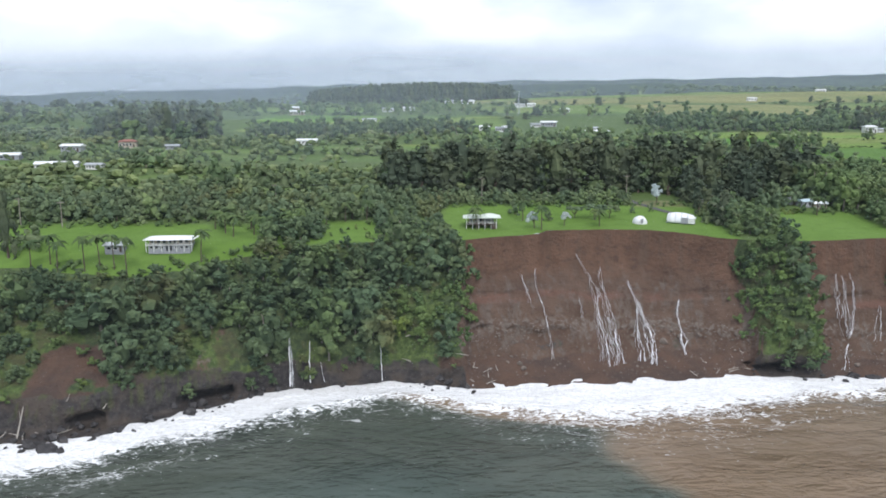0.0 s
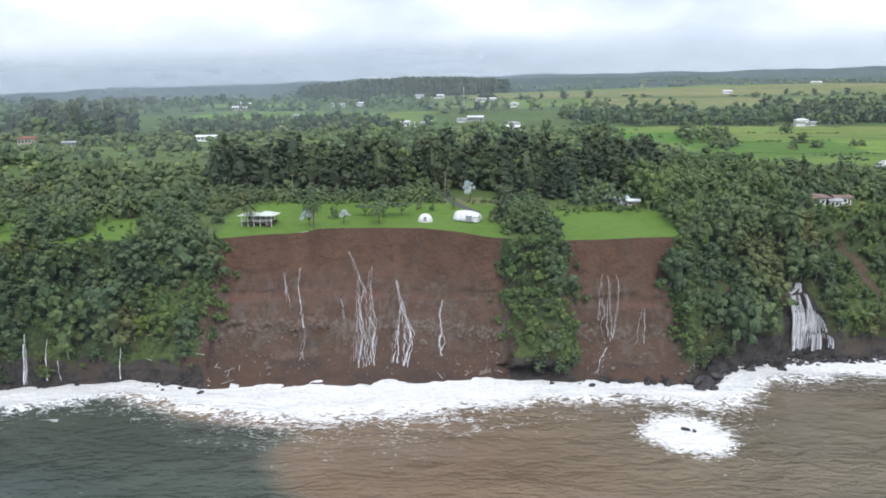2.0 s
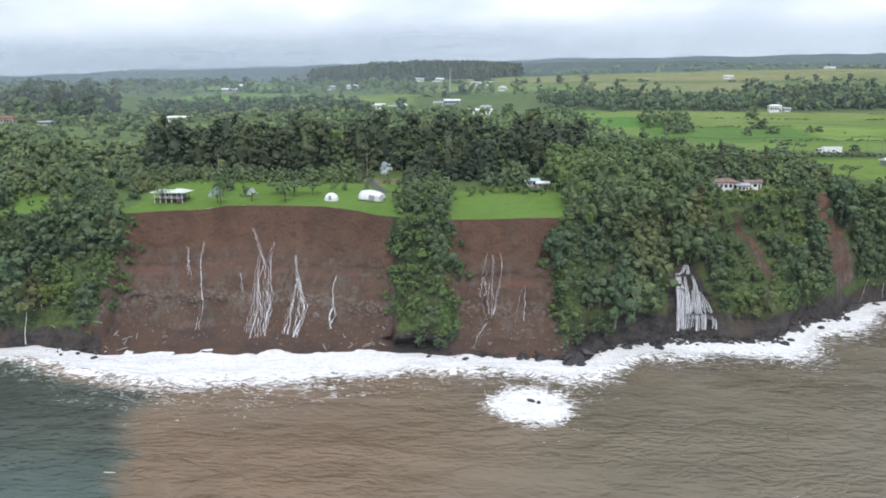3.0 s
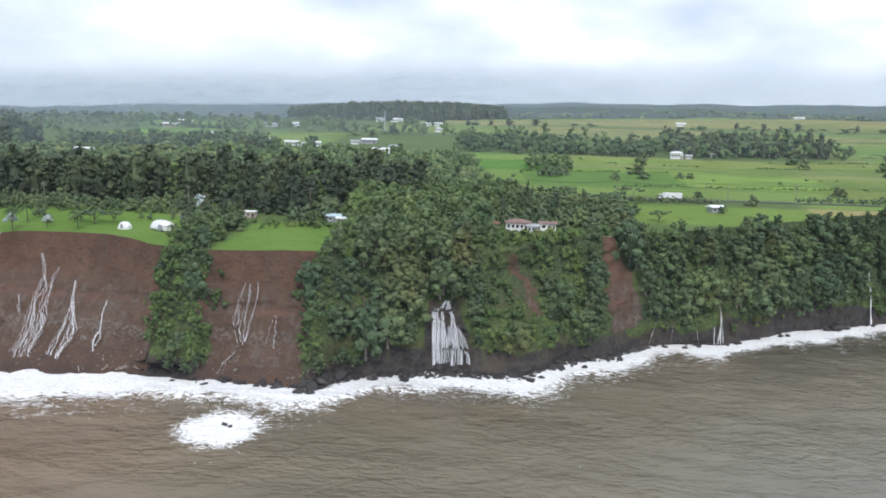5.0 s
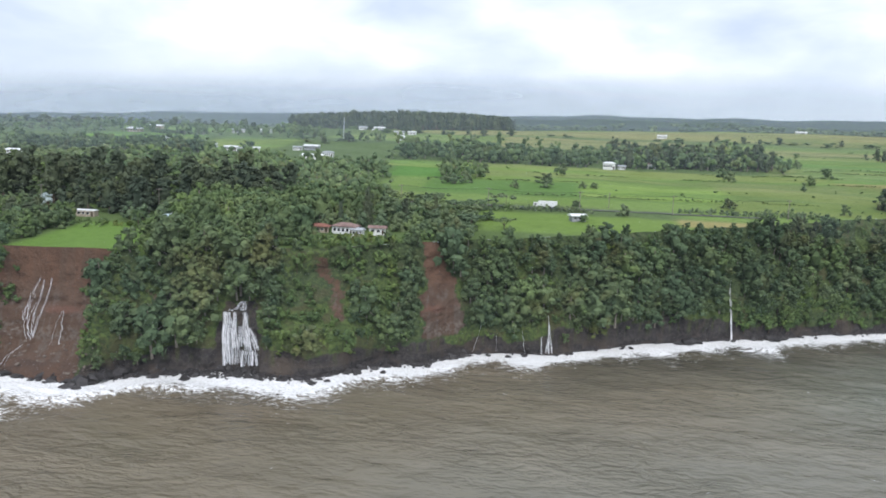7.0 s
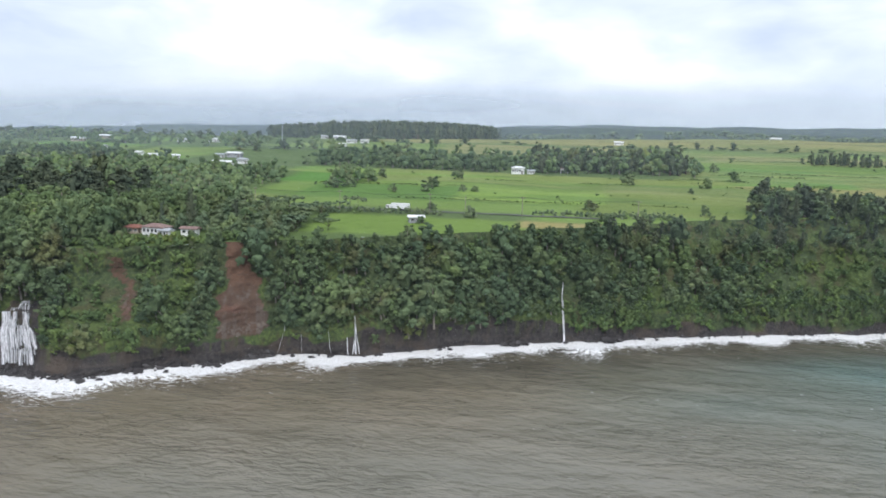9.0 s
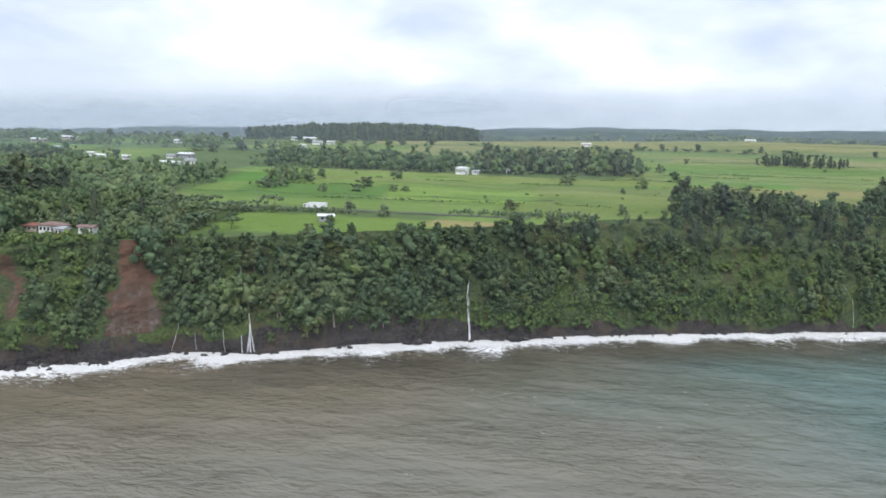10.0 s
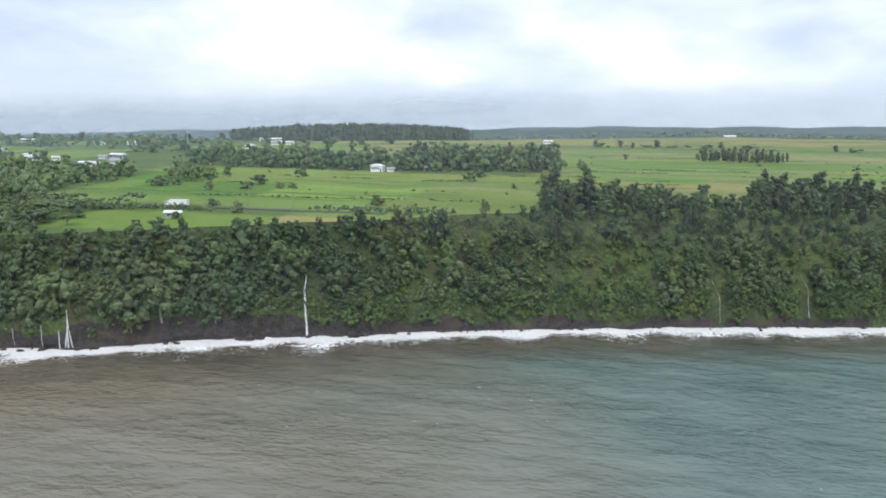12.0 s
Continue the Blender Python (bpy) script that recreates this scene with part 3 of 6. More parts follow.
PASTURES = (
    (415, 620, 395, 440, TANFIELD, 8), (440, 475, 365, 390, (0.17, 0.29, 0.03), 4), (380, 800, 470, 760, PASTURE, 10),
    (420, 760, 640, 700, TANFIELD, 12), (-110, -20, 480, 590, (0.15, 0.27, 0.05), 5), (-5, 60, 488, 585, (0.15, 0.26, 0.055), 5),
    (-8, 12, 360, 415, (0.14, 0.22, 0.05), 3), (60, 120, 425, 445, (0.15, 0.22, 0.05), 4), (-90, 0, 318, 350, (0.10, 0.14, 0.05), 4),
    (190, 380, 600, 760, TANFIELD, 12), (60, 200, 620, 760, PASTURE, 14), (-190, -120, 335, 352, (0.10, 0.16, 0.05), 4),
    (188, 262, 345, 392, (0.10, 0.185, 0.04), 2),
)
CROP_FIELDS = (
    (330, 398, 395, 432, (0.185, 0.215, 0.075), 2), (262, 330, 350, 392, (0.19, 0.285, 0.06), 2), (398, 470, 450, 560, (0.12, 0.22, 0.05), 3),
    (430, 640, 500, 520, (0.19, 0.29, 0.06), 3), (-420, -200, 480, 520, (0.09, 0.14, 0.05), 8), (-230, -112, 338, 350, (0.12, 0.18, 0.06), 3),
    (-100, -15, 352, 370, (0.11, 0.165, 0.055), 3), (-200, -60, 376, 392, (0.125, 0.19, 0.06), 3), (-60, 0, 385, 402, (0.12, 0.18, 0.06), 3),
    (-120, -60, 300, 312, (0.12, 0.175, 0.06), 3), (-210, -150, 285, 296, (0.11, 0.17, 0.055), 3),
)
FAR_FIELDS = (
    (-60, -15, 270, 280, (0.12, 0.18, 0.06), 3), (60, 1300, 800, 1100, TANFIELD, 30), (-100, 1500, 1100, 1480, PASTURE, 40),
    (-140, -40, 640, 740, (0.12, 0.21, 0.05), 8),
)
PATCHES = SHORE_LAWNS + PASTURES + CROP_FIELDS + FAR_FIELDS


def open_land(x, y):
    """1 where the land is kept open."""
    m = np.zeros_like(np.asarray(x, float))
    for x0, x1, y0, y1, _, soft in PATCHES:
        m = np.maximum(m, box_mask(x, y, x0, x1, y0, y1, soft))
    return m


cov = np.empty((*GXX.shape, 3))
cov[:] = BRUSH
forest = sm(950, 1300, GY + 300 * (vn(GXX * 0.003, GY * 0.003, 75, 3) - 0.5) - 0.25 * (GXX - 150))[..., None]
cov = cov * (1 - forest) + np.array((0.034, 0.055, 0.045)) * forest
far_mix = 0.5 * sm(900, 1500, GY)[..., None] * sm(0.5, 0.62, vn(GXX * 0.004, GY * 0.004, 71, 3))[..., None]
cov = cov * (1 - far_mix) + np.array(PASTURE) * 0.8 * far_mix
for x0, x1, y0, y1, tone, soft in PATCHES:
    w = box_mask(GXX, GY, x0, x1, y0, y1, soft)[..., None]
    cov = cov * (1 - w) + np.array(tone) * w
forest = sm(1300, 1560, GY + 300 * (vn(GXX * 0.003, GY * 0.003, 75, 3) - 0.5) - 0.2 * (GXX - 150))[..., None]
cov = cov * (1 - 0.85 * forest) + np.array((0.034, 0.055, 0.045)) * 0.85 * forest
# mown and grazed strips across the open land
meadow = sm(0.10, 0.13, cov[..., 0:1]) * sm(310, 340, GY)[..., None]
strips = sm(0.46, 0.62, vn(GXX * 0.008, GY * 0.06, 72, 3))[..., None] * meadow
cov = cov * (1 - 0.6 * strips) + np.array((0.215, 0.235, 0.085)) * 0.6 * strips
dark = sm(0.52, 0.60, vn(GXX * 0.012, GY * 0.11, 73, 3))[..., None] * meadow
cov = cov * (1 - 0.5 * dark) + np.array((0.085, 0.15, 0.04)) * 0.5 * dark
ground = sheet("ground", GXX, GY, GZ, M_LAND, color=cov)
tagged(ground, "green upland of lawns, pastures and brush rising inland", "ground", kind="structure")

# ---- sea ----
sx = np.concatenate([np.linspace(-900, -165, 24), np.arange(-150, 640, 1.5), np.linspace(655, 1500, 24)])
sy = np.concatenate([np.linspace(-700, 40, 40), np.linspace(45, 82, 12), np.arange(84, 400, 1.5)])
SX, SY = np.meshgrid(sx, sy, indexing="ij")
near_sea = sm(-690, -250, SY) * sm(-890, -450, SX) * (1 - sm(1000, 1490, SX))
gap = shore(SX) - SY
FOAM_X = (-150, -90, -56, -38, -12, 8, 32, 57, 87, 111, 138, 155, 172, 190, 205, 249, 291, 313, 345, 400, 460, 640)
FOAM_W = (12, 14, 17, 19, 15, 13, 20, 22, 17, 13, 20, 14, 14, 20, 15, 14, 14, 18, 15, 13, 14, 14)
wide = np.interp(SX, FOAM_X, FOAM_W) * np.where(SX > 225, 0.35 + 1.3 * vn(SX * 0.09, SY * 0.03, 81, 4), 0.75 + 0.5 * vn(SX * 0.07, SY * 0.02, 81, 3))
foam = np.interp(gap / wide, (-1, 0.35, 0.7, 0.95, 1.15, 1.7, 3.0), (1.3, 1.02, 0.74, 0.52, 0.38, 0.29, 0.07))
foam = np.maximum(foam, 1.35 * (1 - np.hypot((SX - 119.5) / 15, (SY - 149) / 17)))
foam = np.maximum(foam, 1.0 * (1 - np.hypot((SX - 105) / 14, (SY - 172) / 6)))
# a spent line of foam further out
outer = np.exp(-((gap - wide * 1.5) / 4.0) ** 2) * sm(0.42, 0.7, vn(SX * 0.05, SY * 0.05, 82, 3)) * (1 - sm(60, 190, SX))
foam = np.clip(np.maximum(foam, 0.42 * outer + 0.05), 0, 1.3)
plume = (1 - sm(300, 470, SX + 0.1 * (SY - 190) + 90 * (vn(SX * 0.012, SY * 0.02, 83, 3) - 0.5))) * 1.0
plume = np.maximum(plume, 0.9 * sm(45, 8, gap) * (1 - sm(330, 420, SX)))
# the mud's sharp outer front
front = SX - np.interp(SY, (60, 110, 125, 140, 150, 156, 162, 172), (64, 49, 43.5, 40, 40, 18, 5, -12)) + 13 * (vn(SX * 0.06, SY * 0.06, 84, 4) - 0.5)
clear = sm(4.5, -4.5, front)
plume *= 1 - 0.95 * clear * sm(5, 14, gap)
redmud = (1 - clear) * (1 - sm(70, 150, SX)) * 0.8
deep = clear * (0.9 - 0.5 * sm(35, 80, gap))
# darker, browner belts of water along the shore
dark_belt = sm(64, 16, gap + 22 * (vn(SX * 0.03, SY * 0.06, 91, 3) - 0.5)) * sm(215, 290, SX)
redmud = np.maximum(redmud, 0.22 * dark_belt)
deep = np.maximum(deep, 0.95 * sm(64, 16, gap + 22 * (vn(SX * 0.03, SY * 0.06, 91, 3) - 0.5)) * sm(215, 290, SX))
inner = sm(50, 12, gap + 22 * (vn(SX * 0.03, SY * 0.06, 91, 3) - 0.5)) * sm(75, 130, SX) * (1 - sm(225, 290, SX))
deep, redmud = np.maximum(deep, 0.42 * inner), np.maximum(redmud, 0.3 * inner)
milky = 0.85 * sm(45, 120, gap + 30 * (vn(SX * 0.02, SY * 0.03, 93, 3) - 0.5)) * sm(140, 260, SX) * plume
SZ = 0.12 * np.sin(SX * 0.05 + SY * 0.4 + 5 * vn(SX * 0.03, SY * 0.03, 85, 2)) + 0.8 * (vn(SX * 0.12, SY * 0.25, 86, 4) - 0.5)
SZ += np.clip(foam, 0, 1) * (0.15 + 0.6 * (vn(SX * 0.2, SY * 0.35, 87, 3) - 0.35))
SZ += 0.9 * np.exp(-((gap - wide * 0.75) / 2.2) ** 2) * sm(0.35, 0.6, vn(SX * 0.04, 1.0, 88, 2))
plume = plume * near_sea + 0.2 * (1 - near_sea)
redmud, deep, milky = redmud * near_sea, deep * near_sea, milky * near_sea
SZ = SZ * near_sea - 1.7 * (1 - near_sea)
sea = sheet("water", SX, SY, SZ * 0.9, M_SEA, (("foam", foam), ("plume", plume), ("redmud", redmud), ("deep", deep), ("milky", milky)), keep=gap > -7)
tagged(sea, "grey-brown silty sea with white surf along the shore", "sea", kind="structure")
OX, OY = np.meshgrid(np.linspace(-4900, 4900, 60), np.linspace(-4900, 420, 40), indexing="ij")
open_sea = sheet("water", OX, OY, np.full_like(OX, -1.6), M_SEA, (("foam", OX * 0), ("plume", OX * 0 + 0.2), ("redmud", OX * 0), ("deep", OX * 0), ("milky", OX * 0)))
tagged(open_sea, "open grey-green sea out to the horizon", "sea", kind="structure")

# mist over the far slopes imitated by upright see-through sheets, one behind another
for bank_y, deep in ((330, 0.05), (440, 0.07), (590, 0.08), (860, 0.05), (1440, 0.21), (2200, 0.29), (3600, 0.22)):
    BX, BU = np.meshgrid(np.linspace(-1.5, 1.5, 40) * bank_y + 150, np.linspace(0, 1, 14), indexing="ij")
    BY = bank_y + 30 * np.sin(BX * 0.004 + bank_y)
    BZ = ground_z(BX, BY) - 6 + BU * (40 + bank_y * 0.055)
    bank = sheet("haze_sheet", BX, BY, BZ, M_HAZE, (("veil", (0.6 + 0.8 * sm(220, -120, BX * 470 / bank_y)) * deep * sm(1.0, 0.35, BU) * sm(0.0, 0.05, BU)),))
    tagged(bank, "thin upright sheet standing in for mist over the far slopes", "mist", kind="stuff")

# one more sheet added before the cliff: lifts its dark tones as haze would
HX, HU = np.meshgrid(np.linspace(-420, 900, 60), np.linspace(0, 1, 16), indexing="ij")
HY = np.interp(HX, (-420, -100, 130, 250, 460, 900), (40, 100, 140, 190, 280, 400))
haze = sheet("haze_sheet", HX, HY, 0.6 + HU * 90, M_HAZE, (("veil", 0.026 * sm(0.0, 0.06, HU) * sm(0.95, 0.3, HU)),))
tagged(haze, "thin upright sheet added before the sea cliff to lighten its darks", "mist", kind="stuff")

# ---- plants ----


def tri_mesh(name, verts, tris, mats, mat_index=None, tint=None, smooth=False):
    me = bpy.data.meshes.new(name)
    me.vertices.add(len(verts))
    me.vertices.foreach_set("co", np.asarray(verts, np.float32).ravel())
    me.loops.add(len(tris) * 3)
    me.loops.foreach_set("vertex_index", np.asarray(tris, np.int32).ravel())
    me.polygons.add(len(tris))
    me.polygons.foreach_set("loop_start", np.arange(0, len(tris) * 3, 3, dtype=np.int32))
    if mat_index is not None:
        me.polygons.foreach_set("material_index", np.asarray(mat_index, np.int32))
    me.polygons.foreach_set("use_smooth", np.full(len(tris), smooth))
    me.update(calc_edges=True)
    if tint is not None:
        a = me.attributes.new("tint", "FLOAT", "POINT")
        a.data.foreach_set("value", np.asarray(tint, np.float32))
    for m in mats if isinstance(mats, (list, tuple)) else [mats]:
        me.materials.append(m)
    return me


def tufts(rng, centres, normals, size, droop=0.2):
    """Leaf sprays: kites bent about a midrib, lying loosely over the given places."""
    n = len(centres)
    t = rng.normal(size=(n, 3))
    out = normals + 0.5 * rng.normal(size=(n, 3)) + np.array([0, 0, 0.25])
    out /= np.linalg.norm(out, axis=1, keepdims=True)
    side = np.cross(out, t)
    side /= np.linalg.norm(side, axis=1, keepdims=True) + 1e-9
    along = np.cross(side, out)
    s = size * rng.uniform(0.55, 1.35, (n, 1))
    w = rng.uniform(0.32, 0.55, (n, 1))
    a = centres - along * s * 0.55 - out * s * 0.12
    b = centres + along * s * 0.6 + np.array([0, 0, -droop]) * s
    l = centres + side * s * w + out * s * 0.1 + along * s * rng.uniform(-0.2, 0.25, (n, 1))
    r = centres - side * s * w - out * s * 0.12 + along * s * rng.uniform(-0.2, 0.25, (n, 1))
    verts = np.stack([a, l, b, r], 1).reshape(-1, 3)
    i = np.arange(n)[:, None] * 4
    tris = np.concatenate([i + [[0, 1, 2]], i + [[0, 2, 3]]], 1).reshape(-1, 3)
    return verts, tris


def lump(rng, centre, radii, rings=4, around=7):
    """A ragged lump of dense foliage."""
    th = np.linspace(0, 2 * np.pi, around, endpoint=False)
    v = [[0, 0, 1.0]]
    for q in range(1, rings):
        ph = np.pi * q / rings
        for a in th:
            w = a + (q % 2) * np.pi / around
            v.append([np.sin(ph) * np.cos(w), np.sin(ph) * np.sin(w), np.cos(ph)])
    v.append([0, 0, -1.0])
    v = np.array(v)
    v *= rng.uniform(0.62, 1.18, (len(v), 1))
    t = []
    for a in range(around):
        t.append((0, 1 + a, 1 + (a + 1) % around))
    for q in range(rings - 2):
        o, p = 1 + q * around, 1 + (q + 1) * around
        for a in range(around):
            b = (a + 1) % around
            t += [(o + a, p + a, p + b), (o + a, p + b, o + b)]
    o, last = 1 + (rings - 2) * around, len(v) - 1
    for a in range(around):
        t.append((o + a, last, o + (a + 1) % around))
    return v * np.array(radii) + np.array(centre), np.array(t)


def stem(path, r0, r1, sides=6):
    """A tapered limb along a path."""
    path = np.array(path, float)
    v, t = [], []
    n = len(path)
    for i, p in enumerate(path):
        r = r0 + (r1 - r0) * i / (n - 1)
        for k2 in range(sides):
            a = 2 * math.pi * k2 / sides
            v.append((p[0] + r * math.cos(a), p[1] + r * math.sin(a), p[2]))
    for i in range(n - 1):
        for k2 in range(sides):
            a, b = i * sides + k2, i * sides + (k2 + 1) % sides
            t += [(a, b, b + sides), (a, b + sides, a + sides)]
    return np.array(v), np.array(t)


def gather(pieces):
    vs, ts, o = [], [], 0
    for v, t in pieces:
        vs.append(v)
        ts.append(np.asarray(t) + o)
        o += len(v)
    return np.concatenate(vs), np.concatenate(ts)


def make_tree(rng, height, spread, clumps, sprays, spray_size, form="round", core=(3, 4), base=0.35, fill=0.76):
    """Crown and wood of one tree of unit kind: (crown verts, tris), (wood verts, tris), (trunk verts, tris)."""
    crown, wood = [], []
    bend = rng.uniform(-0.08, 0.08, 2) * height
    trunk = [(0, 0, -1.2), (bend[0] * 0.3, bend[1] * 0.3, height * 0.3), (bend[0], bend[1], height * 0.8)]
    wood.append(stem(trunk, 0.05 * height ** 0.8, 0.012 * height))
    middle = np.array([bend[0], bend[1], height * (base + 0.9) * 0.47])
    if form == "round":
        crown.append(lump(rng, middle, (spread * 0.46, spread * 0.46, height * (0.9 - base) * 0.34), 3, 6))
    elif form == "tall":
        middle = np.array([bend[0], bend[1], height * 0.5])
        crown.append(lump(rng, middle, (spread * 0.36, spread * 0.36, height * 0.42), 4, 6))
    trunk_only = wood[0]
    lean = rng.uniform(0, 6.28)
    for i in range(clumps):
        a = 2.4 * i + rng.uniform(-0.6, 0.6)
        u = (i + rng.uniform(0.1, 0.9)) / clumps
        lop = 1 + 0.25 * math.cos(a - lean)
        if form == "round":
            rad = spread * 0.72 * math.sqrt(1 - (u * 0.92) ** 2) * rng.uniform(0.55, 1.12) * lop
            z = height * (base + (0.92 - base) * u) * rng.uniform(0.92, 1.06)
            cr = spread * rng.uniform(0.42, 0.95) * 2.0 / math.sqrt(clumps + 6)
            rz = cr * rng.uniform(0.7, 1.0)
        elif form == "tall":
            rad = spread * 0.6 * (1.0 - 0.6 * u * u) * rng.uniform(0.35, 1.15) * lop
            z = height * (base + (0.95 - base) * u)
            cr = spread * rng.uniform(0.20, 0.36)
            rz = cr * rng.uniform(1.0, 1.7)
        else:  # flat spreading crown
            rad = spread * 0.8 * math.sqrt(rng.uniform(0.05, 1))
            z = height * rng.uniform(0.72, 0.92) - 0.12 * rad
            cr = spread * rng.uniform(0.26, 0.4)
            rz = cr * 0.45
        c0 = np.array([bend[0] + rad * math.cos(a), bend[1] + rad * math.sin(a), z])
        crown.append(lump(rng, c0, (cr * fill, cr * fill, rz * fill), *core))
        if sprays:
            away = (c0 - middle) / (np.linalg.norm(c0 - middle) + 1e-6)
            d = rng.normal(size=(sprays, 3)) + 0.7 * away
            d[:, 2] = d[:, 2] * 0.8 + 0.25
            d /= np.linalg.norm(d, axis=1, keepdims=True)
            places = c0 + d * np.array([cr, cr, rz]) * rng.uniform(0.6, 1.12, (sprays, 1))
            crown.append(tufts(rng, places, d, spray_size))
        if form != "tall" and i % 2 == 0:
            wood.append(stem([(bend[0] * 0.5, bend[1] * 0.5, height * 0.32), ((c0[0] + bend[0]) * 0.5, (c0[1] + bend[1]) * 0.5, (height * 0.32 + z) * 0.5), c0], 0.02 * height, 0.006 * height, 4))
    return gather(crown), gather(wood), trunk_only


KINDS = {}


def kind(name, leaf, bark, variants, near, far):
    """Variants of a tree kind: near ones with many sprays, far ones plain."""
    rng = np.random.default_rng(len(KINDS) + 40)
    KINDS[name] = {"leaf": leaf, "bark": bark, "near": [make_tree(rng, **near) for _ in range(variants)], "far": [make_tree(rng, **far) for _ in range(variants)]}


kind("cliff_tree", M_LEAF, M_PALE_BARK, 6, dict(height=6.4, spread=3.2, clumps=12, sprays=15, spray_size=0.62, base=0.06, fill=0.82, core=(3, 5)), dict(height=6.5, spread=3.1, clumps=5, sprays=4, spray_size=0.85, base=0.08, fill=0.98, core=(3, 5)))
kind("ironwood", M_PINE, M_BARK, 5, dict(height=16, spread=4.4, clumps=18, sprays=9, spray_size=0.95, form="tall", base=0.08), dict(height=16, spread=4.2, clumps=6, sprays=3, spray_size=1.2, form="tall", base=0.1, fill=0.98, core=(3, 5)))
kind("broadleaf_tree", M_KUKUI, M_PALE_BARK, 5, dict(height=9, spread=4.0, clumps=14, sprays=15, spray_size=0.7, base=0.12, fill=0.8, core=(3, 5)), dict(height=9, spread=4.0, clumps=5, sprays=3, spray_size=0.95, base=0.08, fill=0.98, core=(3, 5)))
kind("orchard_tree", M_ORCHARD, M_BARK, 5, dict(height=6, spread=3.6, clumps=10, sprays=11, spray_size=0.7, base=0.06, fill=0.8, core=(3, 5)), dict(height=6, spread=3.6, clumps=4, sprays=3, spray_size=0.9, base=0.06, fill=0.98, core=(3, 5)))
kind("shrub", M_SHRUB, M_BARK, 5, dict(height=2.2, spread=1.7, clumps=4, sprays=7, spray_size=0.62, base=0.05), dict(height=2.2, spread=1.7, clumps=2, sprays=4, spray_size=0.9, base=0.05))
kind("rain_tree", M_ORCHARD, M_BARK, 4, dict(height=8, spread=6.0, clumps=16, sprays=14, spray_size=0.75, form="flat"), dict(height=8, spread=6, clumps=6, sprays=5, spray_size=1.3, form="flat"))
kind("brush", M_BRUSH, M_BARK, 5, dict(height=2.6, spread=2.4, clumps=4, sprays=8, spray_size=0.8, base=0.02), dict(height=2.6, spread=2.4, clumps=2, sprays=4, spray_size=0.8, base=0.02, fill=0.98, core=(3, 5)))
kind("silver_tree", M_SILVER, M_BARK, 2, dict(height=5.6, spread=2.1, clumps=9, sprays=50, spray_size=0.42, base=0.5), dict(height=5.6, spread=2.1, clumps=6, sprays=14, spray_size=0.8))

BUILT = {}


def tree_thing(name, variant, x, y, z, scale, turn, lean=0.0, lean_to=0.0, label="", category="tree", group=""):
    """A tree that stands by itself: a thing with its trunk and its crown."""
    key = (name, variant)
    if key not in BUILT:
        (cv, ct), (wv, wt), _ = KINDS[name]["near"][variant]
        rng = np.random.default_rng(7 + variant)
        crown = tri_mesh("crown", cv, ct, KINDS[name]["leaf"], tint=np.full(len(cv), rng.uniform(0, 0.3)))
        trunk = tri_mesh("trunk", wv, wt, KINDS[name]["bark"], smooth=True)
        BUILT[key] = (crown, trunk)
    crown, trunk = BUILT[key]
    top = new(name)
    top.matrix_world = Matrix.Translation((x, y, z)) @ Matrix.Rotation(lean, 4, Vector((math.cos(lean_to), math.sin(lean_to), 0))) @ Matrix.Rotation(turn, 4, "Z") @ Matrix.Diagonal((scale[0], scale[0], scale[1], 1))
    for nm, me in (("trunk", trunk), ("crown", crown)):
        o = new(nm, me)
        o.parent = top
    tagged(top, label, category, group)
    return top


def woods(name, rows, detail, label, category="trees"):
    """Many trees of mixed kinds as one mesh. rows: (kind, variant, x, y, z, sxy, sz, turn, lean)."""
    mats, slot = [], {}
    V, T, I, N, o = [], [], [], [], 0
    rng = np.random.default_rng(len(rows))
    for kd, var, x, y, z, sxy, sz, turn, lean in rows:
        data = KINDS[kd]
        for (v, t), m in zip(data[detail][var][::2], (data["leaf"], data["bark"])):
            if m.name not in slot:
                slot[m.name] = len(mats)
                mats.append(m)
            c0, s0 = math.cos(turn), math.sin(turn)
            p = v * np.array([sxy, sxy, sz])
            q = np.stack([p[:, 0] * c0 - p[:, 1] * s0, p[:, 0] * s0 + p[:, 1] * c0 - lean * p[:, 2], p[:, 2]], 1) + np.array([x, y, z])
            V.append(q)
            T.append(t + o)
            I.append(np.full(len(t), slot[m.name]))
            N.append(np.full(len(v), rng.uniform()))
            o += len(v)
    if not V:
        return None
    me = tri_mesh(name, np.concatenate(V), np.concatenate(T), mats, np.concatenate(I), np.concatenate(N))
    return tagged(new(name, me), label, category, kind="stuff")


rng = np.random.default_rng(12)
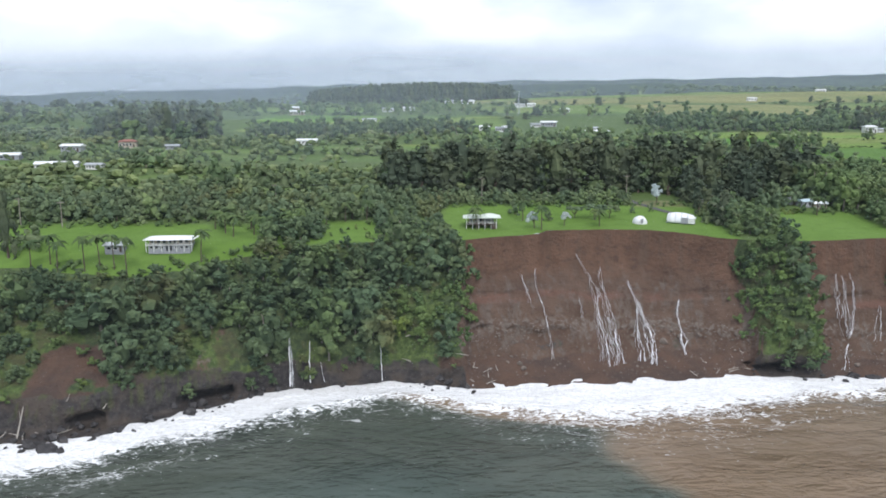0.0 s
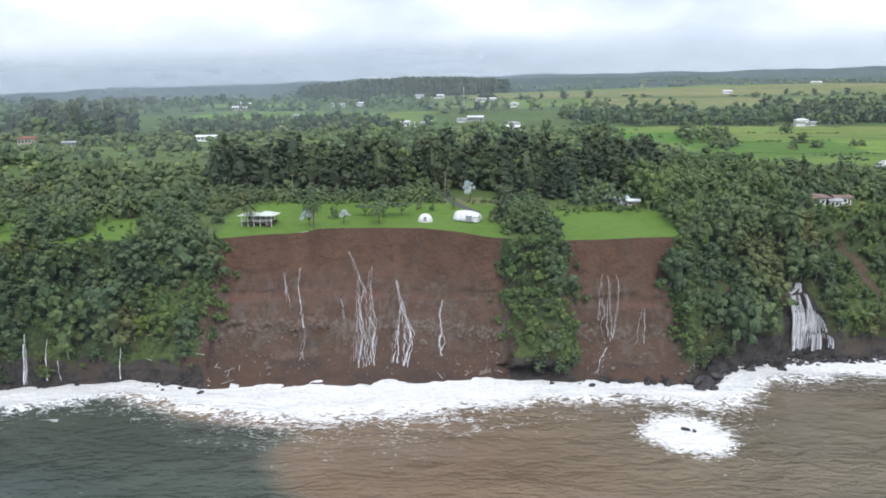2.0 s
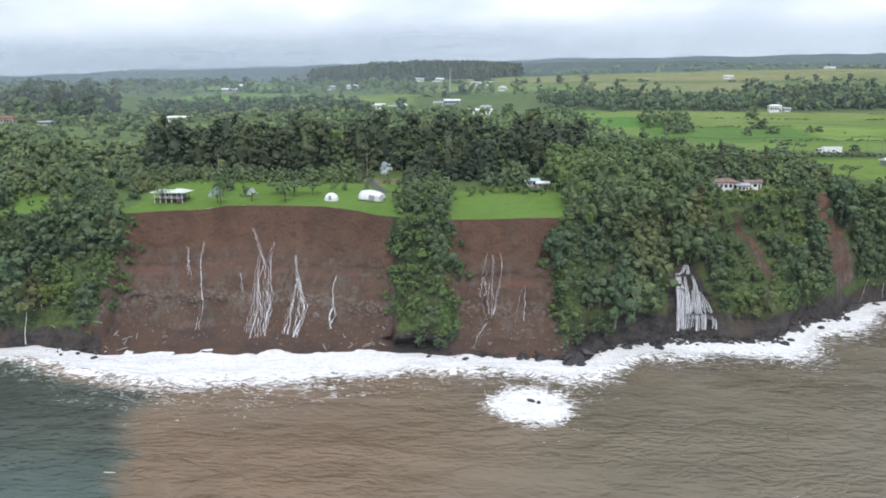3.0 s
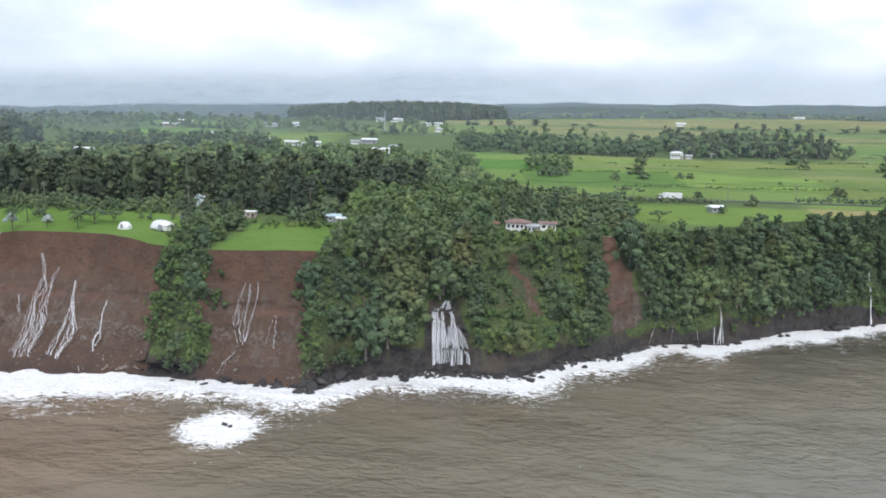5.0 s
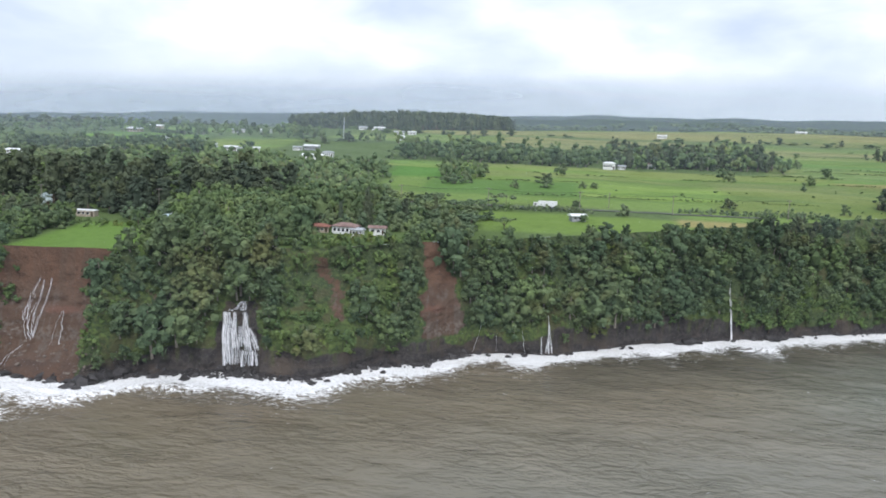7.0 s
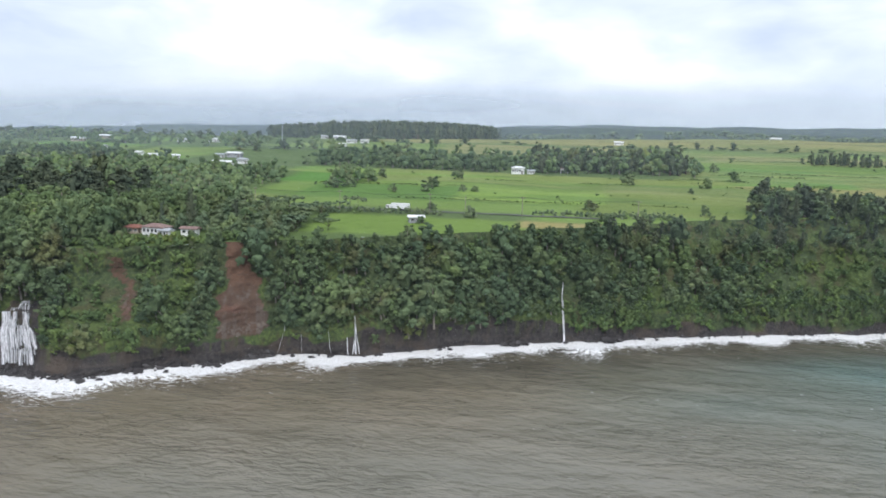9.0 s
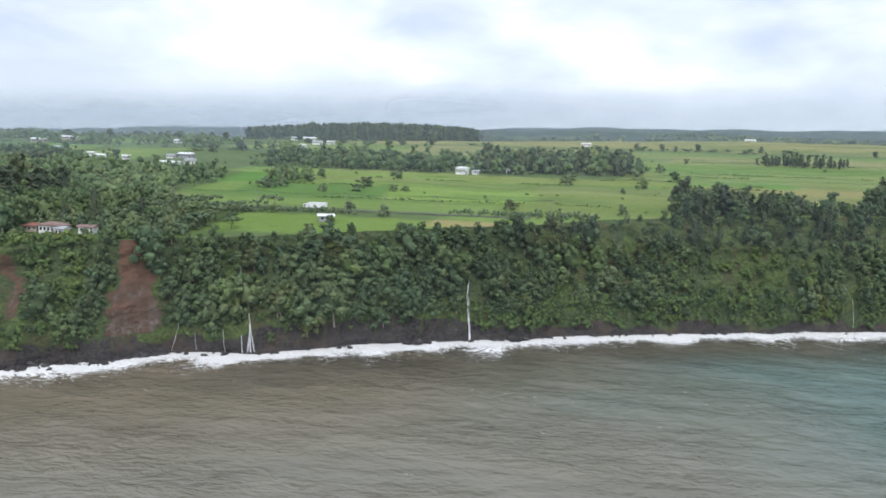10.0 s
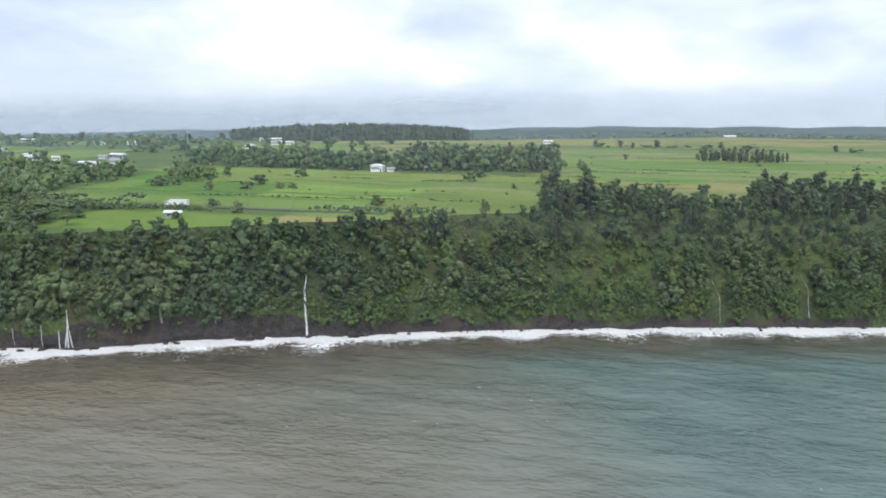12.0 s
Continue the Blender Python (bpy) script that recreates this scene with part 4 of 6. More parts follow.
# cliff woods: a jittered net over the slope, thinner on the rock foot, none on the slides
single, massed, shrubs = [], [], []
for x in np.arange(-114, 548, 4.1):
    for f in np.concatenate([[0.085, 0.125] if x > 180 else [], np.arange(0.16, 1.06, 0.1)]):
        xx, ff = x + rng.uniform(-1.7, 1.7), min(1.04, f + rng.uniform(-0.045, 0.045))
        y, z, h = (float(v) for v in cliff_point(xx, min(1.0, ff)))
        y += max(0, ff - 1) * 60
        if (scar_mask(xx, h) > 0.3 and (12 < xx < 86 or 99 < xx < 130 or rng.uniform() < (0.5 if xx > 325 else 0.93))) or z < float(np.interp(xx, (-150, -84, -80, -67, -64, -52, -49, -42, -38, 0, 90, 150, 240, 300, 420, 600), (6, 6, 15, 17, 5, 5, 14, 14, 9, 8, 5, 6, 5, 8, 3, 3))) + rng.uniform(-2, 2.5) or (156 < xx < 172 + 0.12 * (18 - z) and z < 20.5):
            continue
        if (205 < xx < 230 or 178 < xx < 194) and max(float(scar_mask(xx - 2.2, h)), float(scar_mask(xx + 2.2, h))) > 0.3 and h < 0.97:
            continue
        if 126.5 < xx < 136 and z < 13:
            continue
        if ff > 0.93 and (12 < xx < 87 or 99 < xx < 130):
            continue
        if xx < -35 and ff > 0.9 and rng.uniform() < 0.3:
            continue
        if (310.5 < xx < 317.5 and z < 23) or (246.5 < xx < 252.5 and z < 13) or (-33 < xx < -27 and z < 13) or (455 < xx < 462 and z < 22) or (490.5 < xx < 498 and z < 26):
            continue
        lush = float(vn(xx * 0.045, z * 0.06, 90, 2)) if xx < 330 else 0.5 * float(vn(xx * 0.045, z * 0.06, 90, 2)) + 0.5 * float(vn(xx * 0.13, z * 0.03, 99, 2))
        strip = 86 < xx < 104
        if xx > 330 and lush > 0.47 + 0.16 * h and rng.uniform() < (0.15 if h > 0.62 and xx > 386 else 0.55):
            continue
        if (lush > (0.60 if xx < 330 else 0.43 if h < 0.62 else 0.6) + 0.16 * h and not 155 < xx < 173) or (strip and rng.uniform() < 0.78):
            shrubs.append(("shrub", int(rng.integers(4)), xx, y - 0.4, z - 0.2, rng.uniform(0.9, 1.6), rng.uniform(1.1, 2.1), rng.uniform(0, 6.28), 0.25))
            continue
        big = (rng.uniform(1.25, 1.8) if rng.uniform() < 0.26 else rng.uniform(0.6, 1.15)) * (0.55 if 168 < xx < 202 and ff > 0.75 else 1.0) * (0.62 + 0.75 * float(vn(xx * 0.06, z * 0.08, 98, 2))) * (0.8 if strip else 1.0) * (0.6 if xx < -8 and ff > 0.82 else 1.0) * (0.92 if xx > 330 else 1.0) * (0.62 if 202 < xx < 385 and ff > 0.84 else 1.0)
        sort, odd = "cliff_tree", rng.uniform()
        if xx > 325 and (odd < 0.35 or (h > 0.75 and 395 < xx and odd < 0.6)):
            sort, big = ("broadleaf_tree", big * 0.62) if odd < 0.17 else (("ironwood", big * 0.5) if h > 0.6 else ("orchard_tree", big * 0.85))
        row = (sort, int(rng.integers(4)), xx, y - 0.3, z - 0.8, big, big * rng.uniform(0.8, 1.2), rng.uniform(0, 6.28), 0.3)
        (single if (-20 < xx < 300 and big > 0.86 and len(single) < 290) else massed).append(row)
for _ in range(900):
    xx, ff = rng.uniform(-114, 548), rng.uniform(0.05, 0.97)
    y, z, h = (float(v) for v in cliff_point(xx, ff))
    if (scar_mask(xx, h) < 0.25 or (xx < 0 and rng.uniform() < 0.5)) and z > 3.5 and not 455 < xx < 462 and not 490.5 < xx < 498 and not (157.5 < xx < 172 and z < 18):
        s = rng.uniform(0.5, 1.2)
        shrubs.append(("shrub", int(rng.integers(4)), xx, y - 0.4, z - 0.3, s, s, rng.uniform(0, 6.28), 0.35))
for low_i in range(620):
    xx = rng.uniform(-114, 548) if low_i < 300 else rng.uniform(318, 548)
    z = rng.uniform(3.0, 11.0)
    ff = float(np.interp(z / 34, (0, 0.04, 0.27, 0.6), (0.0, 0.08, 0.16, 0.55)))
    y, z, h = (float(v) for v in cliff_point(xx, ff))
    if z > 2.5 and scar_mask(xx, h) < 0.25 and not 155 < xx < 173 and not -90 < xx < -52 and not (240 < xx < 316 and z < 7) and not 455 < xx < 462 and not 490.5 < xx < 498:
        s = rng.uniform(0.3, 0.6)
        massed.append(("cliff_tree", int(rng.integers(5)), xx, y - 0.2, z - 0.8, s * 1.1, s, rng.uniform(0, 6.28), 0.4))
for _ in range(520):
    xx, ff = rng.uniform(316, 548), rng.uniform(0.07, 0.15)
    y, z, h = (float(v) for v in cliff_point(xx, ff))
    s = rng.uniform(0.7, 1.4)
    if z > 3 and not 455 < xx < 462 and not 490.5 < xx < 498:
        shrubs.append(("shrub", int(rng.integers(4)), xx, y - 0.5, z - 0.6, s, s * 1.2, rng.uniform(0, 6.28), 0.3))
# scrub hanging over the ragged edges of the slides
for _ in range(230):
    edge_x, reach = ((12.0, 1.6), (86.0, 1.8), (100.5, 1.6), (129.0, 1.6))[int(rng.integers(4))]
    xx, ff = edge_x + rng.normal(0, reach), rng.uniform(0.18, 0.99)
    y, z, h = (float(v) for v in cliff_point(xx, ff))
    s = rng.uniform(0.35, 1.0)
    if z > 8:
        shrubs.append(("shrub", int(rng.integers(4)), xx, y - 0.3, z - 0.3, s, s * 1.2, rng.uniform(0, 6.28), 0.35))
woods("cliff_wood", massed, "near", "dense dark green trees clinging to the sea cliff")
woods("cliff_shrubs", shrubs, "near", "bright green ferns and shrubs over the cliff face", "shrubs")
for kd, var, xx, y, z, sxy, sz, turn, lean in single:
    tree_thing(kd, var, xx, y, z, (sxy, sz), turn, 0.22, 0.0, "leafy green tree growing out of the sea cliff", group="trees on the cliff")

# inland woods by stand: x0, x1, y0, y1, spacing, kind, scale, chance
LAWN_STANDS = (
    (-6, 146, 262, 300, 4.8, "ironwood", 0.92, 0.85), (84, 91, 214, 250, 4.2, "ironwood", 0.6, 0.8), (92, 114, 247, 262, 4.5, "ironwood", 0.7, 0.8),
    (84, 103, 196, 206, 3.4, "cliff_tree", 0.9, 0.75), (84, 91, 206, 236, 3.6, "cliff_tree", 1.0, 0.7), (90, 98, 203, 228, 3.4, "cliff_tree", 1.15, 0.85), (-10, 72, 244, 256, 3.2, "orchard_tree", 0.62, 0.95),
    (-140, -10, 219, 250, 4.2, "orchard_tree", 1.0, 0.8), (-10, 12, 214, 245, 4.0, "orchard_tree", 0.75, 0.7), (-45, 10, 196, 210, 4.0, "cliff_tree", 0.7, 0.5), (-37, -24, 195, 206, 3.4, "cliff_tree", 1.0, 0.9),
    (134, 178, 206, 226, 3.6, "broadleaf_tree", 0.8, 0.95), (134, 178, 226, 262, 4.0, "broadleaf_tree", 1.15, 0.95), (136, 182, 262, 320, 4.4, "broadleaf_tree", 0.9, 0.9),
    (112, 140, 236, 262, 4.2, "orchard_tree", 0.9, 0.6),
)
UPLAND_STANDS = (
    (178, 214, 226, 235, 3.6, "orchard_tree", 0.5, 0.7), (228, 266, 306.4, 309.6, 2.0, "orchard_tree", 0.3, 1.0), (300, 420, 318, 324, 2.6, "orchard_tree", 0.36, 0.9),
    (180, 232, 300, 306, 2.4, "orchard_tree", 0.4, 0.8), (172, 226, 246, 276, 4.2, "orchard_tree", 0.85, 0.85), (176, 235, 275, 312, 5.0, "rain_tree", 0.7, 0.45),
    (-260, 0, 250, 420, 4.6, "orchard_tree", 0.85, 0.8), (-240, -10, 255, 330, 17.0, "rain_tree", 0.7, 0.12), (0, 150, 300, 420, 6.5, "broadleaf_tree", 1.0, 0.75),
    (140, 185, 320, 420, 7.0, "broadleaf_tree", 0.9, 0.8), (-170, -112, 432, 466, 5.5, "ironwood", 0.95, 0.9), (-180, -110, 428, 462, 6.5, "cliff_tree", 1.7, 0.7), (-95, 60, 452, 480, 4.6, "cliff_tree", 1.25, 0.85),
    (292, 385, 492, 556, 6.5, "ironwood", 0.72, 0.8), (292, 380, 494, 540, 9, "cliff_tree", 1.7, 0.6),
)
PASTURE_STANDS = (
    (276, 390, 486, 550, 9, "broadleaf_tree", 1.25, 0.5), (150, 275, 470, 540, 7.0, "cliff_tree", 1.5, 0.75), (392, 452, 334, 356, 4.2, "cliff_tree", 1.55, 0.85),
    (396, 446, 338, 356, 4.6, "ironwood", 0.74, 0.8), (478, 600, 356, 392, 5.0, "cliff_tree", 1.5, 0.75), (481, 600, 362, 384, 5.4, "ironwood", 0.72, 0.8), (446, 486, 352, 366, 4.0, "cliff_tree", 0.8, 0.8),
    (-420, -150, 420, 640, 8, "orchard_tree", 0.95, 0.6), (-150, 260, 590, 700, 10, "broadleaf_tree", 1.0, 0.35),
    (485, 540, 595, 625, 6, "ironwood", 0.5, 0.9), (195, 215, 398, 415, 5, "broadleaf_tree", 0.95, 0.95), (455, 520, 930, 950, 9, "ironwood", 0.8, 0.9),
)
STANDS = LAWN_STANDS + UPLAND_STANDS + PASTURE_STANDS
near_rows, far_rows = [], []
VIEWS = ((-150.5, 331, 13), (-134, 329, 6), (-186, 357, 11), (-166.5, 384, 8), (-145, 398, 7), (-56.4, 410, 8), (45, 482, 12), (84, 508, 11), (107, 452, 10), (176, 243, 4), (185, 240, 9), (194, 244, 4), (283, 474, 8))
for x0, x1, y0, y1, step, kd, size, chance in STANDS:
    for x in np.arange(x0, x1, step):
        rank = 10.5 if x0 == -260 else step
        for y in np.arange(y0, y1, rank):
            xx, yy = x + rng.uniform(-0.5, 0.5) * step, y + rng.uniform(-0.5, 0.5) * (0.28 * rank if x0 == -260 else step) + (3 * math.sin(x * 0.03 + y) if x0 == -260 else 0)
            if not -0.57 * yy - 18 < xx < 430 + 0.37 * yy:
                continue
            if rng.uniform() > chance or yy < float(brink(xx)) + 2 or (x0 not in (392, 396, 446, 478, 481, 195, 292, -37, 276, 485, 228, 300) and float(open_land(xx, yy)) > 0.35):
                continue
            if any(abs(xx - vx) < vw and vy - 30 < yy < vy + 2 for vx, vy, vw in VIEWS) and rng.uniform() < 0.85:
                continue
            s = size * rng.uniform(0.75, 1.2)
            if kd == "orchard_tree" and yy > 258:
                if float(vn(xx * 0.018, yy * 0.05, 96, 3)) < 0.46:
                    continue
                s *= 0.6 + 0.9 * float(vn(xx * 0.02, yy * 0.03, 97, 2))
            sort = kd
            if kd == "ironwood" and x0 == -6 and rng.uniform() < 0.3:
                sort, s = "broadleaf_tree", s * 1.35
            if kd == "orchard_tree" and yy > 258 and rng.uniform() < 0.3:
                sort = ("broadleaf_tree", "orchard_tree", "cliff_tree")[int(rng.integers(3))]
            row = (sort, int(rng.integers(4)), xx, yy, float(ground_z(xx, yy)) - 0.3, s * (1.6 if sort == "ironwood" else 1.0), s * (rng.uniform(0.7, 1.2) if sort == "ironwood" else rng.uniform(0.85, 1.15)), rng.uniform(0, 6.28), 0.0)
            (near_rows if yy < 300 or (x0 in (392, 396, 446, 478, 481) and xx < 560) else far_rows).append(row)
# rough brush between the rows of trees
for _ in range(1900):
    xx, yy = rng.uniform(-260, 20), rng.uniform(248, 470)
    if -0.57 * yy - 18 < xx and float(vn(xx * 0.02, yy * 0.05, 92, 3)) > 0.36 and float(open_land(xx, yy)) < 0.75:
        s = rng.uniform(0.6, 1.7)
        far_rows.append(("brush", int(rng.integers(4)), xx, yy, float(ground_z(xx, yy)) - 0.3, s * 1.2, s, rng.uniform(0, 6.28), 0.0))
# scattered far trees out to the ridges
for _ in range(2400):
    yy = 560 * math.exp(rng.uniform(0, 0.95))
    xx = 150 + rng.uniform(-1, 1) * (yy * 0.9)
    if not -0.57 * yy - 30 < xx < 440 + 0.4 * yy:
        continue
    if float(vn(xx * 0.006, yy * 0.006, 95, 3)) < 0.47 or float(open_land(xx, yy)) > 0.4:
        continue
    s = rng.uniform(0.8, 1.5) * (1 + yy / 3000)
    far_rows.append((("orchard_tree", "ironwood", "broadleaf_tree")[int(rng.integers(3))], int(rng.integers(4)), xx, yy, float(ground_z(xx, yy)) - 0.5, s * 1.2, s * 0.34, rng.uniform(0, 6.28), 0.0))
# ragged hedges, fence lines and bushes over the pastures
hedge_rows = []
for hx0, hx1, hy, slope in ((188, 262, 393, 0.02), (215, 400, 346, 0.06), (262, 440, 394, 0.03), (330, 520, 433, 0.05), (398, 640, 498, 0.04), (420, 640, 523, 0.02), (215, 330, 441, -0.03), (380, 620, 452, 0.03), (300, 420, 466, 0.0), (160, 340, 606, 0.02), (430, 760, 640, 0.03), (500, 760, 702, 0.0)):
    for xx in np.arange(hx0, hx1, 1.6):
        if float(vn(xx * 0.045, hy * 0.7, 93, 3)) > 0.55:
            yy = hy + slope * (xx - hx0) + rng.normal(0, 0.7)
            s = rng.uniform(0.25, 0.7)
            hedge_rows.append(("shrub", int(rng.integers(4)), xx, yy, float(ground_z(xx, yy)) - 0.1, s * 1.3, s * 0.75, rng.uniform(0, 6.28), 0.0))
for _ in range(420):
    xx, yy = rng.uniform(185, 620), rng.uniform(320, 620)
    if float(vn(xx * 0.02, yy * 0.03, 94, 3)) > 0.52 and yy > float(brink(xx)) + 8:
        s = rng.uniform(0.25, 0.9)
        hedge_rows.append((("shrub", "cliff_tree")[int(rng.uniform() < 0.12)], int(rng.integers(4)), xx, yy, float(ground_z(xx, yy)) - 0.1, s * 1.2, s * 0.8, rng.uniform(0, 6.28), 0.0))
woods("field_bushes", hedge_rows, "far", "low hedges and bushes scattered over the green pastures", "shrubs")
# the dark plantation on the far rise
for _ in range(900):
    u = rng.uniform()
    xx, yy = -150 + 320 * u + rng.uniform(-8, 8), 1140 + rng.uniform(0, 110) + 250 * u
    far_rows.append(("ironwood", int(rng.integers(4)), xx, yy, float(ground_z(xx, yy)) - 1, 2.7, (1.45 + 0.55 * math.sin(3.1 * u)) * rng.uniform(0.85, 1.1), rng.uniform(0, 6.28), 0.0))
# ragged woods along the far ridges
for _ in range(500):
    yy = rng.uniform(1480, 1950)
    xx = 200 + rng.uniform(-0.75, 0.75) * yy
    if float(vn(xx * 0.004, yy * 0.006, 45, 3)) > 0.4:
        far_rows.append(("orchard_tree", int(rng.integers(4)), xx, yy, float(ground_z(xx, yy)) - 2, rng.uniform(2.5, 5), rng.uniform(1.2, 2.6), rng.uniform(0, 6.28), 0.0))
woods("inland_wood", near_rows, "near", "tall dark ironwoods and leafy orchard trees behind the lawns")
woods("far_wood", far_rows, "far", "woods and hedgerow trees scattered over the far upland")

# ---- building blocks for made things ----


class Geo:
    """Collects boxes, prisms, rods and the like into one mesh."""

    def __init__(self):
        self.v, self.f = [], []

    def add(self, verts, faces):
        o = len(self.v)
        self.v += [tuple(p) for p in verts]
        self.f += [tuple(i + o for i in q) for q in faces]
        return self

    def box(self, x0, x1, y0, y1, z0, z1, cut=0.03):
        """A box with its upright edges chamfered."""
        cut = min(cut, (x1 - x0) * 0.3, (y1 - y0) * 0.3)
        ring = [(x0 + cut, y0), (x1 - cut, y0), (x1, y0 + cut), (x1, y1 - cut), (x1 - cut, y1), (x0 + cut, y1), (x0, y1 - cut), (x0, y0 + cut)]
        v = [(x, y, z0) for x, y in ring] + [(x, y, z1) for x, y in ring]
        f = [tuple(range(7, -1, -1)), tuple(range(8, 16))] + [(i, (i + 1) % 8, 8 + (i + 1) % 8, 8 + i) for i in range(8)]
        return self.add(v, f)

    def rod(self, a, b, r0, r1=None, sides=7):
        a, b = Vector(a), Vector(b)
        r1 = r0 if r1 is None else r1
        q = (b - a).to_track_quat("Z", "Y")
        v = []
        for p, r in ((a, r0), (b, r1)):
            for i in range(sides):
                t = 2 * math.pi * i / sides
                v.append(p + q @ Vector((r * math.cos(t), r * math.sin(t), 0)))
        f = [tuple(range(sides - 1, -1, -1)), tuple(range(sides, 2 * sides))] + [(i, (i + 1) % sides, sides + (i + 1) % sides, sides + i) for i in range(sides)]
        return self.add(v, f)

    def hip(self, x0, x1, y0, y1, z0, rise, inset, thick=0.18):
        """A hipped roof slab with a short ridge (inset = half the depth) or, with inset 0, gable ends."""
        ym = (y0 + y1) / 2
        low = [(x0, y0, z0), (x1, y0, z0), (x1, y1, z0), (x0, y1, z0)]
        eave = [(x, y, z + thick) for x, y, z in low]
        ridge = [(x0 + inset, ym, z0 + thick + rise), (x1 - inset, ym, z0 + thick + rise)]
        return self.add(low + eave + ridge, [(3, 2, 1, 0), (0, 1, 5, 4), (1, 2, 6, 5), (2, 3, 7, 6), (3, 0, 4, 7), (4, 5, 9, 8), (6, 7, 8, 9), (5, 6, 9), (7, 4, 8)])

    def shell(self, rings):
        """A closed skin through rings of equal length."""
        n = len(rings[0])
        v = [p for r in rings for p in r]
        f = []
        for i in range(len(rings) - 1):
            for j in range(n):
                a, b = i * n + j, i * n + (j + 1) % n
                f.append((a, b, b + n, a + n))
        f += [tuple(range(n - 1, -1, -1)), tuple(range((len(rings) - 1) * n, len(rings) * n))]
        return self.add(v, f)


def part(name, geo, mat, parent, label="", smooth=False):
    me = bpy.data.meshes.new(name)
    me.from_pydata(geo.v, [], geo.f)
    if smooth:
        me.polygons.foreach_set("use_smooth", np.full(len(me.polygons), True))
    me.materials.append(mat)
    ob = new(name, me)
    ob.parent = parent
    if label:
        tagged(ob, label)
    return ob


def stand(name, x, y, turn=0.0, label="", category="", group="", dz=0.0):
    top = new(name)
    top.matrix_world = pose(x, y, float(ground_z(x, y)) + dz, 0, 0, turn)
    return tagged(top, label, category, group)


def windows(parent, x0, x1, y, z0, z1, count, deep=0.06, face=-1):
    """A row of windows on a wall face: each with its own pane and sill."""
    w = (x1 - x0) / count
    for i in range(count):
        a, b = x0 + w * (i + 0.22), x0 + w * (i + 0.78)
        g = Geo()
        g.box(a - 0.07, a, y + face * deep, y, z0, z1, 0.01).box(b, b + 0.07, y + face * deep, y, z0, z1, 0.01)
        g.box(a - 0.07, b + 0.07, y + face * deep, y, z1, z1 + 0.07, 0.01).box(a - 0.1, b + 0.1, y + face * deep * 1.8, y, z0 - 0.07, z0, 0.01)
        win = part("window", g, M_WHITE, parent)
        part("pane", Geo().box(a, b, y + face * deep * 0.5, y + face * 0.01, z0, z1, 0.005), M_GLASS, win)


def house(x, y, turn, w, d, h, roof, wall, label, rise=0.0, hipped=False, panes=3, eave=0.5, dz=0.0, category="house"):
    """A plain country building: walls, roof, windows and a door."""
    top = stand("house", x, y, turn, label, category, "houses on the upland", dz)
    if y > 320:
        w, d, h = w * 0.88, d * 0.8, h * 0.78
    part("wall", Geo().box(-w / 2, w / 2, -d / 2, d / 2, -1.2, h, 0.04), wall, top)
    rise = rise or d * 0.2
    part("roof", Geo().hip(-w / 2 - eave, w / 2 + eave, -d / 2 - eave, d / 2 + eave, h - 0.02, rise, d / 2 if hipped else 0.0), roof, top)
    windows(top, -w / 2 + 0.2, w * 0.28, -d / 2, h * 0.38, h * 0.78, panes)
    door = part("door", Geo().box(w * 0.31, w * 0.31 + min(0.95, w * 0.12), -d / 2 - 0.06, -d / 2, 0.0, min(2.0, h * 0.8), 0.02), M_DARKWOOD, top)
    part("handle", Geo().rod((w * 0.31 + 0.12, -d / 2 - 0.12, 1.0), (w * 0.31 + 0.12, -d / 2 - 0.06, 1.0), 0.03), M_ROOF_GREY, door)
    return top


# ---- the white two-storey house with its long balcony ----
top = stand("house", -61.8, 195.2, 2, "white two-storey house with a long balcony on the lawn", "house", dz=0.15)
top.scale = (0.95, 0.95, 0.64)
part("wall", Geo().box(-5.4, 5.4, -2.6, 3.0, -1.5, 1.95, 0.05), M_GREY, top, "grey plastered lower storey")
part("wall", Geo().box(-5.3, 5.3, -1.6, 3.0, 1.95, 4.0, 0.05), M_TAN, top, "shaded upper storey")
part("balcony", Geo().box(-6.0, 6.0, -3.0, -1.4, 1.85, 2.05, 0.04), M_WHITE, top, "white balcony floor")
rail = part("rail", Geo().box(-6.0, 6.0, -3.02, -2.92, 2.75, 2.85, 0.01).box(-6.0, 6.0, -3.0, -2.94, 2.2, 2.26, 0.01), M_WHITE, top)
for i in range(25):
    part("baluster", Geo().box(-5.95 + i * 0.49, -5.9 + i * 0.49, -2.99, -2.95, 2.05, 2.75, 0.005), M_WHITE, rail)
for i in range(7):
    px = -5.9 + i * 1.96
    part("post", Geo().box(px, px + 0.16, -3.0, -2.84, -0.6, 4.0, 0.02), M_WHITE, top)
part("roof", Geo().hip(-6.5, 6.5, -3.5, 3.8, 3.98, 0.95, 3.2, 0.2), M_ROOF_WHITE, top)
part("gable", Geo().hip(-1.7, 1.7, -4.0, -1.0, 4.02, 0.75, 0.0, 0.14), M_ROOF_WHITE, top)
windows(top, -5.2, -1.2, -2.6, 0.6, 1.5, 3)
windows(top, 1.2, 5.2, -2.6, 0.6, 1.5, 3)
windows(top, -5.1, 5.1, -1.6, 2.4, 3.6, 7)
for s in (-0.75, 0.25):
    dr = part("door", Geo().box(s, s + 0.5, -2.68, -2.6, -0.3, 1.75, 0.02), M_GLASS, top, "dark glazed double door")
    part("handle", Geo().rod((s + 0.4, -2.75, 0.8), (s + 0.4, -2.68, 0.8), 0.025), M_ROOF_GREY, dr)
